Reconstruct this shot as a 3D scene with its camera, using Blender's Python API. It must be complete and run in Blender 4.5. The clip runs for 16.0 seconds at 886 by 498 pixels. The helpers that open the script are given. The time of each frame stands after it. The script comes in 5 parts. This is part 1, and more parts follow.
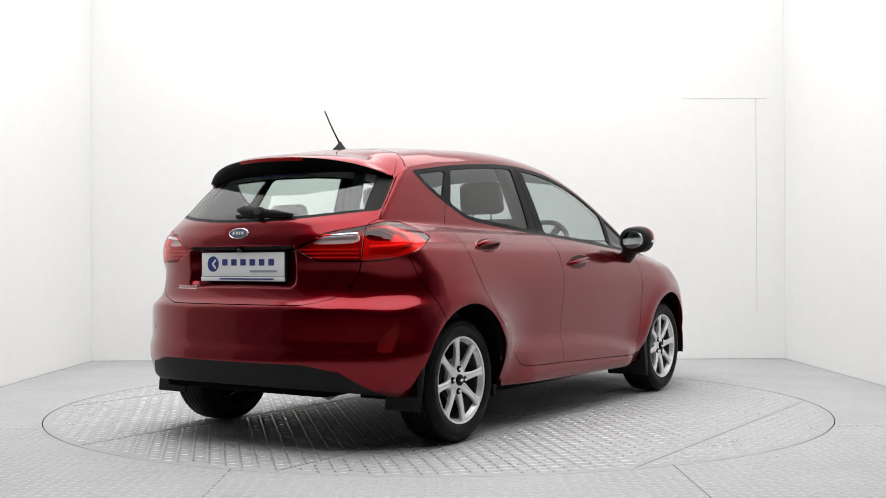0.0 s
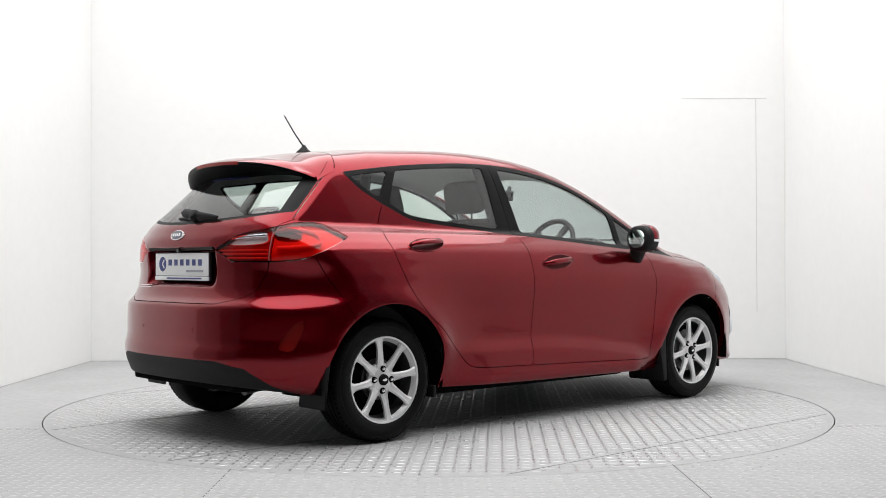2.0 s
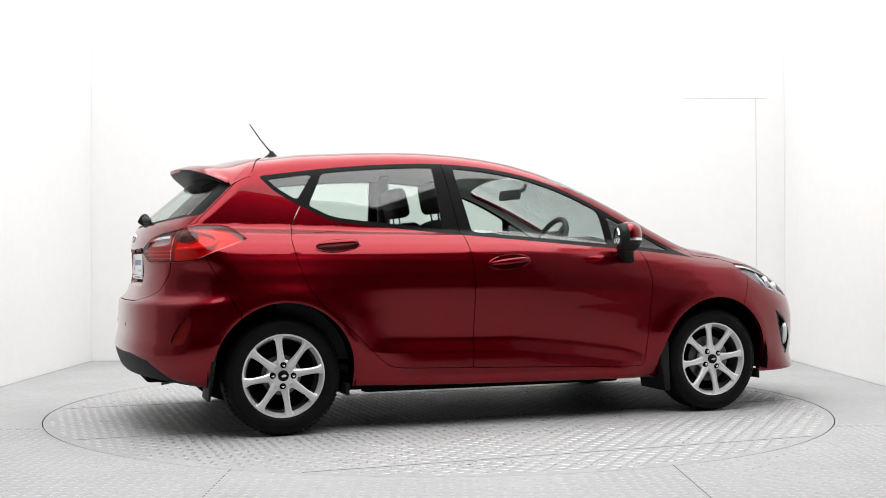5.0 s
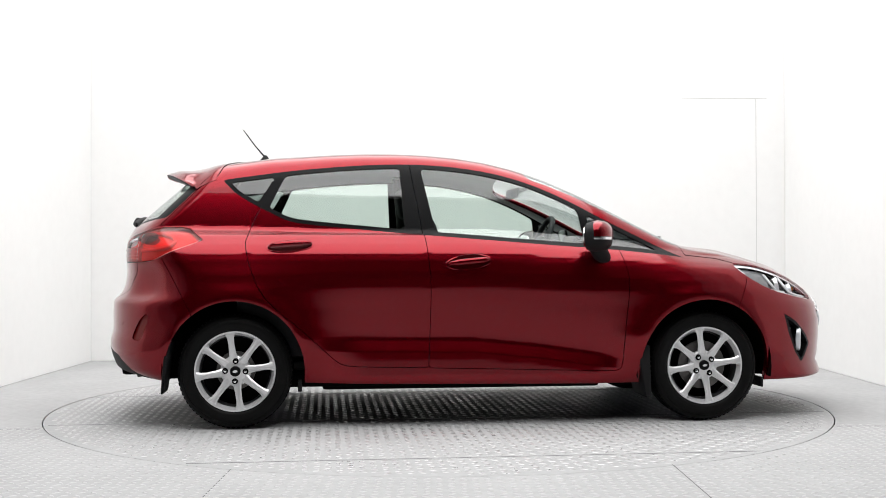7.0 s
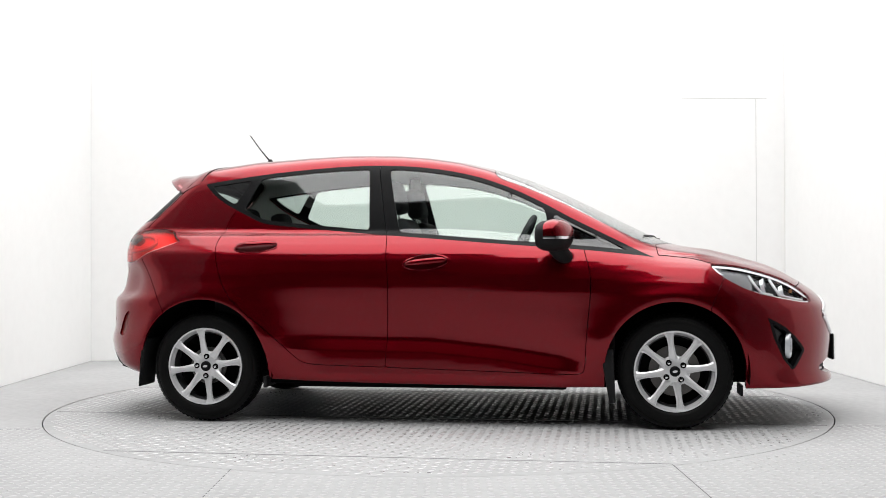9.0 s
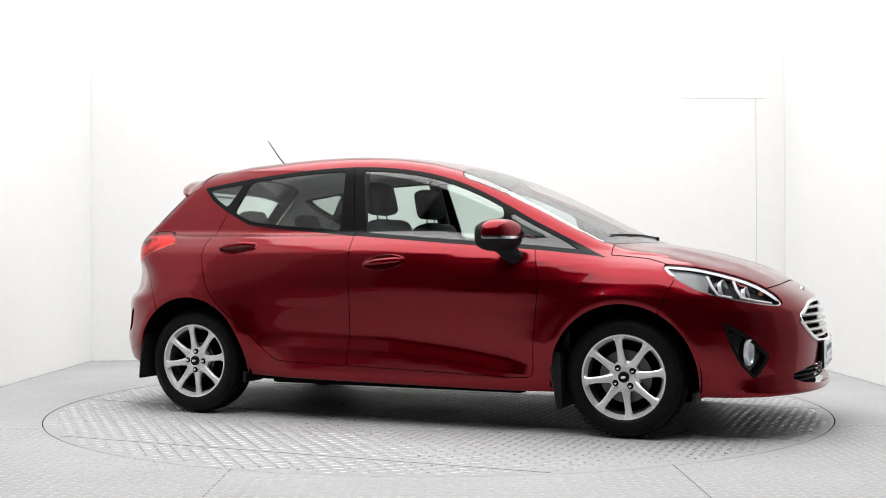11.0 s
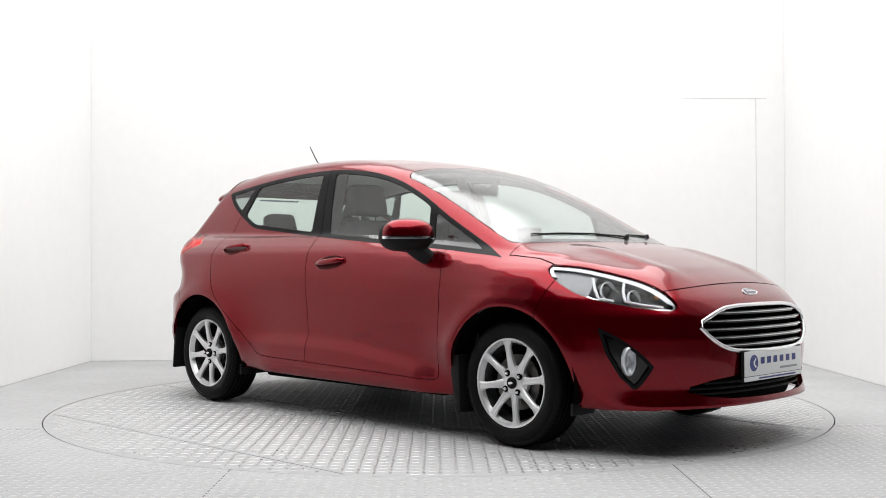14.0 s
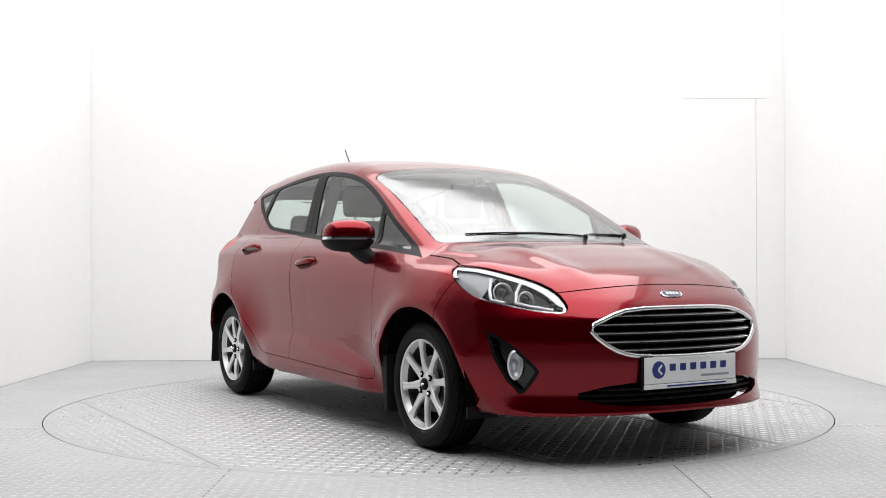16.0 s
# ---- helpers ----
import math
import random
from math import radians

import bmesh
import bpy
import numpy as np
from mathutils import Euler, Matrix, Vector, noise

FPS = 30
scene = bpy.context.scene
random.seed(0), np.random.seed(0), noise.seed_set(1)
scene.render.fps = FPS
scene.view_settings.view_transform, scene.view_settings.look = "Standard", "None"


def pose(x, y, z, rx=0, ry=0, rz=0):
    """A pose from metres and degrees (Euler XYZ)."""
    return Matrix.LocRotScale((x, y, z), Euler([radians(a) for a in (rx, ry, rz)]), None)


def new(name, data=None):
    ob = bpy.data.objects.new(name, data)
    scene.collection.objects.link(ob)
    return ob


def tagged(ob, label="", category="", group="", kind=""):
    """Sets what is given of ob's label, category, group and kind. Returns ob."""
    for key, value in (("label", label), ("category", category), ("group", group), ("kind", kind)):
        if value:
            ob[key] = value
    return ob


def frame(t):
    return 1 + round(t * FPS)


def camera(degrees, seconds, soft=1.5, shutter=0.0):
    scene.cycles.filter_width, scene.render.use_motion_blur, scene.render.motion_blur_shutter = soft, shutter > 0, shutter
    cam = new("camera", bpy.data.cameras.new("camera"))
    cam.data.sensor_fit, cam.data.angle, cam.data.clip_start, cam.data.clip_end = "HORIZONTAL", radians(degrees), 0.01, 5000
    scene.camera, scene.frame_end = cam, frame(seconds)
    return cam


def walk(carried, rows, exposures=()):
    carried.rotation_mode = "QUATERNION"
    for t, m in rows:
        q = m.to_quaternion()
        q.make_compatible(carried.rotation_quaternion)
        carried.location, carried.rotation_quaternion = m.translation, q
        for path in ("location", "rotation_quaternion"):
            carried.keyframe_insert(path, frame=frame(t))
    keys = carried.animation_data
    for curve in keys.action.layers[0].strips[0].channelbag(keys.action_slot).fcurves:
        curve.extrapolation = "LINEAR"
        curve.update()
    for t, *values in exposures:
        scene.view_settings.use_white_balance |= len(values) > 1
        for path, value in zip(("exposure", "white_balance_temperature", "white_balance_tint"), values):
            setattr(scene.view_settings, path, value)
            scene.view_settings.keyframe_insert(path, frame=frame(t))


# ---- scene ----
# ---- camera: fixed on a stand before the turntable ----
cam = camera(43.79, 16.0, 0.9)
CAM = pose(0, -6.693, 0.864, 90.649, 0, -0.23) @ pose(0, 0, 0, 0, 0, -0.174)
walk(cam, [(0.0, CAM), (16.0, CAM)], [(0.0, -0.06), (3.0, 0.0), (6.5, 0.14), (9.0, 0.14), (12.5, 0.06), (16.0, 0.06)])

# ---- light: white booth under a large ceiling softbox ----
world = bpy.data.worlds.new("world")
world.use_nodes = True
world.node_tree.nodes["Background"].inputs[0].default_value = (0.9, 0.95, 1.0, 1)
world.node_tree.nodes["Background"].inputs[1].default_value = 0.02
scene.world = world
scene.view_settings.exposure = 0.0


def area(name, m, sx, sy, watts, colour=(1, 1, 1)):
    d = bpy.data.lights.new(name, "AREA")
    d.shape, d.size, d.size_y, d.energy, d.color = "RECTANGLE", sx, sy, watts, colour
    ob = new(name, d)
    ob.matrix_world = m
    return ob


area("ceiling_softbox_light", pose(0, -1.15, 4.53), 5.7, 7.3, 430, (0.995, 0.997, 0.995))


# ---- materials ----
def material(name, colour, rough=0.5, metal=0.0, coat=0.0, noise_scale=0.0, noise_amt=0.0, bump=0.0, bump_scale=200.0,
             rough_amt=0.0, spec=0.4):
    m = bpy.data.materials.new(name)
    m.use_nodes = True
    nt = m.node_tree
    b = nt.nodes["Principled BSDF"]
    b.inputs["Base Color"].default_value = (*colour, 1)
    b.inputs["Roughness"].default_value = rough
    b.inputs["Metallic"].default_value = metal
    b.inputs["Coat Weight"].default_value = coat
    b.inputs["Coat Roughness"].default_value = 0.012
    b.inputs["Coat IOR"].default_value = 1.40
    b.inputs["Specular IOR Level"].default_value = spec
    if noise_amt or bump or rough_amt:
        tc = nt.nodes.new("ShaderNodeTexCoord")
    if noise_amt or rough_amt:
        n1 = nt.nodes.new("ShaderNodeTexNoise")
        n1.inputs["Scale"].default_value = noise_scale
        n1.inputs["Detail"].default_value = 6
        nt.links.new(tc.outputs["Object"], n1.inputs["Vector"])
        n2 = nt.nodes.new("ShaderNodeTexNoise")
        n2.inputs["Scale"].default_value = noise_scale * 14
        n2.inputs["Detail"].default_value = 3
        nt.links.new(tc.outputs["Object"], n2.inputs["Vector"])
        add = nt.nodes.new("ShaderNodeMath")
        add.operation = "ADD"
        nt.links.new(n1.outputs["Fac"], add.inputs[0])
        nt.links.new(n2.outputs["Fac"], add.inputs[1])
    if noise_amt:
        mr = nt.nodes.new("ShaderNodeMapRange")
        mr.inputs["From Min"].default_value, mr.inputs["From Max"].default_value = 0.6, 1.4
        mr.inputs["To Min"].default_value, mr.inputs["To Max"].default_value = 1 - noise_amt, 1 + noise_amt
        nt.links.new(add.outputs[0], mr.inputs["Value"])
        mx = nt.nodes.new("ShaderNodeMix")
        mx.data_type, mx.blend_type = "RGBA", "MULTIPLY"
        mx.inputs[0].default_value = 1
        mx.inputs[6].default_value = (*colour, 1)
        nt.links.new(mr.outputs[0], mx.inputs[7])
        nt.links.new(mx.outputs[2], b.inputs["Base Color"])
    if rough_amt:
        mr = nt.nodes.new("ShaderNodeMapRange")
        mr.inputs["From Min"].default_value, mr.inputs["From Max"].default_value = 0.6, 1.4
        mr.inputs["To Min"].default_value, mr.inputs["To Max"].default_value = max(0, rough - rough_amt), rough + rough_amt
        nt.links.new(add.outputs[0], mr.inputs["Value"])
        nt.links.new(mr.outputs[0], b.inputs["Roughness"])
    if bump:
        n3 = nt.nodes.new("ShaderNodeTexNoise")
        n3.inputs["Scale"].default_value = bump_scale
        n3.inputs["Detail"].default_value = 4
        nt.links.new(tc.outputs["Object"], n3.inputs["Vector"])
        bp = nt.nodes.new("ShaderNodeBump")
        bp.inputs["Strength"].default_value = bump
        bp.inputs["Distance"].default_value = 0.002
        nt.links.new(n3.outputs["Fac"], bp.inputs["Height"])
        nt.links.new(bp.outputs[0], b.inputs["Normal"])
    return m


def glass(name, tint, gloss=0.09, rise=5.0, haze=0.0):
    m = bpy.data.materials.new(name)
    m.use_nodes = True
    nt = m.node_tree
    nt.nodes.remove(nt.nodes["Principled BSDF"])
    out = nt.nodes["Material Output"]
    tr, gl = nt.nodes.new("ShaderNodeBsdfTransparent"), nt.nodes.new("ShaderNodeBsdfGlossy")
    tr.inputs[0].default_value = (*tint, 1)
    gl.inputs["Roughness"].default_value = haze
    lw, mx = nt.nodes.new("ShaderNodeLayerWeight"), nt.nodes.new("ShaderNodeMixShader")
    lw.inputs[0].default_value = 0.5
    pw, mr = nt.nodes.new("ShaderNodeMath"), nt.nodes.new("ShaderNodeMapRange")
    pw.operation = "POWER"
    pw.inputs[1].default_value = rise
    mr.inputs["To Min"].default_value = gloss
    nt.links.new(lw.outputs["Facing"], pw.inputs[0])
    nt.links.new(pw.outputs[0], mr.inputs["Value"])
    nt.links.new(mr.outputs[0], mx.inputs[0])
    nt.links.new(tr.outputs[0], mx.inputs[1])
    nt.links.new(gl.outputs[0], mx.inputs[2])
    nt.links.new(mx.outputs[0], out.inputs["Surface"])
    return m


PAINT = material("red_metallic_paint", (0.178, 0.0008, 0.006), 0.26, 0.85, 0.70, noise_scale=900, noise_amt=0.10, spec=0.1)
BLACK_TRIM = material("satin_black_trim", (0.004, 0.004, 0.0045), 0.42, bump=0.12, bump_scale=900, spec=0.12)
BLACK_GLOSS = material("gloss_black_trim", (0.006, 0.006, 0.007), 0.12, coat=0.4)
BLACK_PLASTIC = material("grained_black_plastic", (0.008, 0.008, 0.0085), 0.6, noise_scale=30, noise_amt=0.2, bump=0.3, bump_scale=700, spec=0.22)
DARK = material("dark_gap", (0.003, 0.003, 0.003), 0.9, spec=0.05)
RUBBER = material("tyre_rubber", (0.004, 0.004, 0.004), 0.52, noise_scale=20, noise_amt=0.35, bump=0.3, bump_scale=400, spec=0.13)
ALLOY = material("silver_alloy", (0.74, 0.74, 0.75), 0.34, 0.45, coat=0.4, noise_scale=25, noise_amt=0.05)
# the rim's alloy with the shade behind the spokes put into its colour
BARREL = material("shade_darkened_alloy", (0.07, 0.07, 0.072), 0.4, 0.6, noise_scale=25, noise_amt=0.1)
STEEL = material("worn_brake_steel", (0.13, 0.125, 0.12), 0.4, 0.9, noise_scale=60, noise_amt=0.2)
CHROME = material("chrome", (0.86, 0.87, 0.88), 0.08, 1.0)
SATIN_CHROME = material("bright_chrome_trim", (0.88, 0.89, 0.90), 0.22, 0.9)
WHITE_PLATE = material("white_plate", (0.88, 0.89, 0.90), 0.28, coat=0.3)
NAVY = material("navy_print", (0.03, 0.045, 0.22), 0.35)
GREY_PRINT = material("grey_print", (0.35, 0.36, 0.40), 0.4)
TAIL_RED = material("red_lamp_reflector", (0.80, 0.40, 0.38), 0.45, spec=0.3)
TAIL_DARK = material("dark_lamp_reflector", (0.22, 0.08, 0.08), 0.4, spec=0.3)
TAIL_MID = material("dull_lamp_reflector", (0.40, 0.20, 0.20), 0.45, spec=0.3)
TAIL_CLEAR = material("clear_lamp_reflector", (0.80, 0.80, 0.81), 0.3, 0.1)
BRAKE_RED = material("red_brake_lens", (0.35, 0.006, 0.006), 0.3, coat=0.5, spec=0.1)
LAMP_DARK = material("smoked_lamp_housing", (0.018, 0.018, 0.020), 0.45, spec=0.2)
LAMP_MID = material("grey_lamp_reflector", (0.20, 0.205, 0.21), 0.3, 0.4)
LAMP_SILVER = material("satin_lamp_reflector", (0.72, 0.74, 0.77), 0.32, 0.45)
REFLEX = material("dark_red_reflex", (0.14, 0.004, 0.003), 0.35, coat=0.4, spec=0.1)
LAMP_CHROME = material("lamp_reflector", (0.80, 0.82, 0.85), 0.14, 1.0)
LAMP_WHITE = material("white_light_guide", (0.80, 0.81, 0.83), 0.25, coat=0.6)
AMBER = material("amber_bulb", (0.7, 0.22, 0.03), 0.3)
CLOTH = material("charcoal_seat_cloth", (0.028, 0.028, 0.031), 0.9, noise_scale=40, noise_amt=0.25, bump=0.4, bump_scale=500)
CABIN = material("cabin_dark_plastic", (0.03, 0.03, 0.033), 0.65, noise_scale=25, noise_amt=0.15)
HEADLINER = material("pale_headliner", (0.78, 0.78, 0.77), 0.9, noise_scale=40, noise_amt=0.06)
SIDE_GLASS = glass("tinted_side_glass", (0.78, 0.86, 0.82))
SCREEN_GLASS = glass("windscreen_glass", (0.78, 0.84, 0.84), 0.24, haze=0.16)
DARK_GLASS = glass("blacked_out_glass", (0.10, 0.11, 0.11))
QUARTER_GLASS = glass("darker_quarter_glass", (0.50, 0.56, 0.54))
RED_LENS = glass("red_lens_glass", (0.90, 0.018, 0.012), 0.04)
SMOKED_LENS = glass("smoked_lens_glass", (0.30, 0.012, 0.010), 0.05)
LENS_GLASS = glass("clear_lens", (0.93, 0.94, 0.95), 0.02, 8.0)
MIRROR = material("mirror_glass", (0.9, 0.9, 0.9), 0.01, 1.0)
WALL = material("white_booth_paint", (0.815, 0.815, 0.808), 0.6, noise_scale=0.9, noise_amt=0.02)
CEIL = material("white_ceiling_paint", (0.85, 0.85, 0.84), 0.8, noise_scale=0.9, noise_amt=0.02)
STUDIO = material("dark_studio_paint", (0.022, 0.022, 0.024), 0.8, noise_scale=1.5, noise_amt=0.15)
FLOOR = material("grey_painted_steel", (0.42, 0.42, 0.423), 0.7, 0.0, noise_scale=1.6, noise_amt=0.10, bump=0.08, bump_scale=120, rough_amt=0.12, spec=0.0)
TREAD = material("worn_tread_steel", (0.48, 0.48, 0.482), 0.33, 0.55, noise_scale=2.2, noise_amt=0.14, rough_amt=0.12)
FLOOR_TREAD = material("painted_tread_steel", (0.47, 0.47, 0.472), 0.5, 0.1, noise_scale=2.2, noise_amt=0.14, rough_amt=0.12, spec=0.15)
SEAM = material("dark_seam", (0.13, 0.13, 0.13), 0.8)
PLATE_SEAM = material("worn_plate_seam", (0.26, 0.26, 0.26), 0.7)
PIT = material("dark_pit", (0.05, 0.05, 0.05), 0.9)
# two greys for the added panels, stepping the walls' reflection down to dark
PANEL_GREY = material("reflection_panel_grey", (0.36, 0.36, 0.36), 0.7, noise_scale=1.2, noise_amt=0.06)
PANEL_DARK = material("reflection_panel_slate", (0.13, 0.13, 0.135), 0.7, noise_scale=1.2, noise_amt=0.08)


# ---- mesh helpers ----
def mesh_object(name, verts, faces, mat, parent=None, label="", smooth=True, normals=None):
    me = bpy.data.meshes.new(name)
    me.from_pydata([tuple(v) for v in verts], [], [tuple(f) for f in faces])
    me.update()
    if smooth:
        me.polygons.foreach_set("use_smooth", [True] * len(me.polygons))
    if normals is not None:
        me.normals_split_custom_set_from_vertices([tuple(n) for n in normals])
    me.materials.append(mat)
    ob = new(name, me)
    ob.parent = parent
    return tagged(ob, label)


def part(name, bm, mat, parent=None, label="", smooth=None):
    me = bpy.data.meshes.new(name)
    bmesh.ops.recalc_face_normals(bm, faces=bm.faces)
    bm.to_mesh(me)
    bm.free()
    if smooth is not None:
        me.polygons.foreach_set("use_smooth", [True] * len(me.polygons))
        me.set_sharp_from_angle(angle=radians(smooth))
    me.materials.append(mat)
    ob = new(name, me)
    ob.parent = parent
    return tagged(ob, label)


def rbox(bm, m, size, bevel=0.01, seg=2, taper=None):
    """A bevelled box of that size at the pose m; taper(v) may bend its corners first."""
    r = bmesh.ops.create_cube(bm, size=1.0)
    for v in r["verts"]:
        v.co = Vector((v.co.x * size[0], v.co.y * size[1], v.co.z * size[2]))
        if taper:
            v.co = Vector(taper(v.co))
    edges = list({e for v in r["verts"] for e in v.link_edges})
    verts = set(r["verts"])
    if bevel:
        out = bmesh.ops.bevel(bm, geom=edges, offset=bevel, segments=seg, affect="EDGES", profile=0.6)
        verts = set(out["verts"]) | {v for v in verts if v.is_valid}
    for v in verts:
        v.co = m @ v.co
    return bm


def lathe(bm, profile, m, steps=48):
    """Turns a list of (radius, height) about the local z axis."""
    rings = []
    for r, h in profile:
        rings.append([bm.verts.new(m @ Vector((r * math.cos(2 * math.pi * i / steps), r * math.sin(2 * math.pi * i / steps), h)))
                      for i in range(steps)])
    for a, b in zip(rings, rings[1:]):
        for i in range(steps):
            j = (i + 1) % steps
            bm.faces.new((a[i], a[j], b[j], b[i]))
    return bm


def disc(bm, r, m, steps=32):
    bm.faces.new([bm.verts.new(m @ Vector((r * math.cos(2 * math.pi * i / steps), r * math.sin(2 * math.pi * i / steps), 0))) for i in range(steps)])
    return bm


def tube(bm, pts, r, steps=8):
    """A round bar along points; r is one radius or one per point."""
    pts = [Vector(p) for p in pts]
    rs = r if isinstance(r, (list, tuple)) else [r] * len(pts)
    rings = []
    for i, p in enumerate(pts):
        d = (pts[min(i + 1, len(pts) - 1)] - pts[max(i - 1, 0)]).normalized()
        q = d.to_track_quat("Z", "Y").to_matrix()
        rings.append([bm.verts.new(p + q @ Vector((rs[i] * math.cos(2 * math.pi * k / steps), rs[i] * math.sin(2 * math.pi * k / steps), 0)))
                      for k in range(steps)])
    for a, b in zip(rings, rings[1:]):
        for k in range(steps):
            l = (k + 1) % steps
            bm.faces.new((a[k], a[l], b[l], b[k]))
    bm.faces.new(rings[0][::-1])
    bm.faces.new(rings[-1])
    return bm


# ---- the booth ----
def slab(name, m, size, mat, label, bevel=0.004):
    bm = bmesh.new()
    rbox(bm, m, size, bevel, 1)
    return tagged(part(name, bm, mat), label, kind="structure")


WX, WB, WF, CH = 3.05, 3.0, -1.35, 4.6     # half width, back, front end of the side walls, ceiling height
slab("wall_back", pose(0, WB + 0.06, CH / 2), (2 * WX + 0.24, 0.12, CH), WALL, "bright white painted back wall of the photo booth")
slab("wall_left", pose(-WX - 0.06, (WB + WF) / 2 - 0.002, CH / 2), (0.12, WB - WF, CH), WALL, "bright white painted side wall of the photo booth")
slab("wall_right", pose(WX + 0.06, (WB + WF) / 2 - 0.002, CH / 2), (0.12, WB - WF, CH), WALL, "bright white painted side wall of the photo booth")
slab("ceiling", pose(0, -0.95, CH + 0.05), (2 * WX + 0.24, 8.1, 0.1), CEIL, "white ceiling above the photo booth")
for sd, side in ((-1, "left"), (1, "right")):      # unseen grey panels added to soften the wall ends' reflection in the car
    slab("wall_" + side + "_reflection_panel_1", pose(sd * (WX + 0.07), WF - 0.405, CH / 2), (0.12, 0.80, CH), PANEL_GREY, "added unseen mid-grey panel that softens the wall end's reflection")
    slab("wall_" + side + "_reflection_panel_2", pose(sd * (WX + 0.08), WF - 1.31, CH / 2), (0.12, 1.0, CH), PANEL_DARK, "added unseen slate-grey panel that softens the wall end's reflection")
# the dark room in which the open-fronted booth stands
slab("studio_wall_front", pose(0, -12.1, 2.4), (16.0, 0.2, 4.8), STUDIO, "dark grey studio wall facing the booth")
slab("studio_wall_left", pose(-8.1, -4.0, 2.4), (0.2, 16.0, 4.8), STUDIO, "dark grey studio side wall")
slab("studio_wall_right", pose(8.1, -4.0, 2.4), (0.2, 16.0, 4.8), STUDIO, "dark grey studio side wall")
slab("studio_wall_back", pose(0, 4.1, 2.4), (16.4, 0.2, 4.8), STUDIO, "dark grey studio wall behind the booth")
slab("studio_ceiling", pose(0, -4.0, 4.9), (16.4, 16.4, 0.2), STUDIO, "dark studio ceiling")

R_T = 2.262


def annulus(r0, half_x, y0, y1, n=160):
    """The fixed floor: a sheet with a round hole for the turntable."""
    inner, outer = [], []
    for i in range(n):
        a = 2 * math.pi * i / n
        c, s = math.cos(a), math.sin(a)
        k = min(half_x / abs(c) if abs(c) > 1e-6 else 1e9, (y1 if s > 0 else -y0) / abs(s) if abs(s) > 1e-6 else 1e9)
        inner.append((r0 * c, r0 * s, 0))
        outer.append((k * c, k * s, 0))
    low = [(x, y, -0.03) for x, y, _ in inner]
    v = inner + outer + low
    f = [(i, n + i, n + (i + 1) % n, (i + 1) % n) for i in range(n)]
    f += [(2 * n + i, i, (i + 1) % n, 2 * n + (i + 1) % n) for i in range(n)]
    return v, f


v, f = annulus(R_T + 0.002, 8.2, -12.2, 4.2)
floor = tagged(mesh_object("floor", v, f, FLOOR, smooth=False), "pale grey painted steel floor of the booth", kind="structure")
slab("floor_pit", pose(0, 0, -0.045), (4.7, 4.7, 0.02), PIT, "dark pit under the turntable")


BAR_V = [(-0.46, 0, 0), (-0.207, -0.15, 0), (0.207, -0.15, 0), (0.46, 0, 0), (0.207, 0.15, 0), (-0.207, 0.15, 0),
         (-0.33, 0, 1), (-0.16, -0.095, 1), (0.16, -0.095, 1), (0.33, 0, 1), (0.16, 0.095, 1), (-0.16, 0.095, 1)]
BAR_F = [(i, (i + 1) % 6, 6 + (i + 1) % 6, 6 + i) for i in range(6)] + [(6, 7, 8, 9, 10, 11)]
PITCH = 0.048


def bar_mesh(mat):
    me = bpy.data.meshes.new("tread_bar")
    me.from_pydata([(x * PITCH, y * PITCH, z * 0.0018) for x, y, z in BAR_V], [], BAR_F)
    me.materials.append(mat)
    return me


def treads(keep, single, turn, seed, parent, mat=TREAD):
    """Raised lens-shaped bars of tread plate, set crosswise to one another: singly in one stretch, joined elsewhere."""
    rnd, bar = random.Random(seed), bar_mesh(mat)
    vs, fs = [], []
    n = int(5.2 / PITCH)
    ct, st = math.cos(turn), math.sin(turn)
    for i in range(-n, n + 1):
        for j in range(-n, n + 1):
            px, py = i * PITCH, j * PITCH
            x, y = px * ct - py * st, px * st + py * ct
            if not keep(x, y):
                continue
            a = turn + (0.7854 if (i + j) % 2 else -0.7854)
            if single(x, y):
                ob = new("tread_bar", bar)
                ob.parent = parent
                ob.matrix_basis = Matrix.Translation((x, y, 0)) @ Matrix.Rotation(a, 4, "Z")
                continue
            c, s = math.cos(a), math.sin(a)
            k = len(vs)
            hh = 0.0018 * rnd.uniform(0.75, 1.1)
            for u, q, zz in BAR_V:
                u, q = u * PITCH, q * PITCH
                vs.append((x + u * c - q * s, y + u * s + q * c, zz * hh))
            fs += [tuple(k + e for e in face) for face in BAR_F]
    if vs:
        tagged(mesh_object("tread_pattern", vs, fs, mat, parent, "raised tread bars", smooth=False), kind="stuff")


treads(lambda x, y: math.hypot(x, y) > R_T + 0.03 and abs(x) < 2.3 and -3.2 < y < -0.9, lambda x, y: abs(x - 0.06) < 0.92 and -2.66 < y < -2.31, 0.0, 3, floor, FLOOR_TREAD)
for m, size in ((pose(-0.87, -2.9, 0.0005), (0.004, 1.64, 0.001)), (pose(0.99, -2.85, 0.0005), (0.004, 1.68, 0.001)), (pose(-2.56, -0.95, 0.0005), (0.98, 0.004, 0.001)), (pose(2.56, -0.95, 0.0005), (0.98, 0.004, 0.001))):
    bm = bmesh.new()
    rbox(bm, m, size, 0)
    part("floor_joint", bm, SEAM, floor)

turntable = tagged(new("turntable"), "round grey steel tread-plate turntable flush with the floor", "turntable")
bm = bmesh.new()
lathe(bm, [(0.001, 0.0), (1.2, 0.0), (R_T - 0.008, 0.0), (R_T - 0.005, -0.001), (R_T - 0.005, -0.03)], Matrix.Identity(4), 160)
part("deck", bm, FLOOR, turntable, smooth=30)
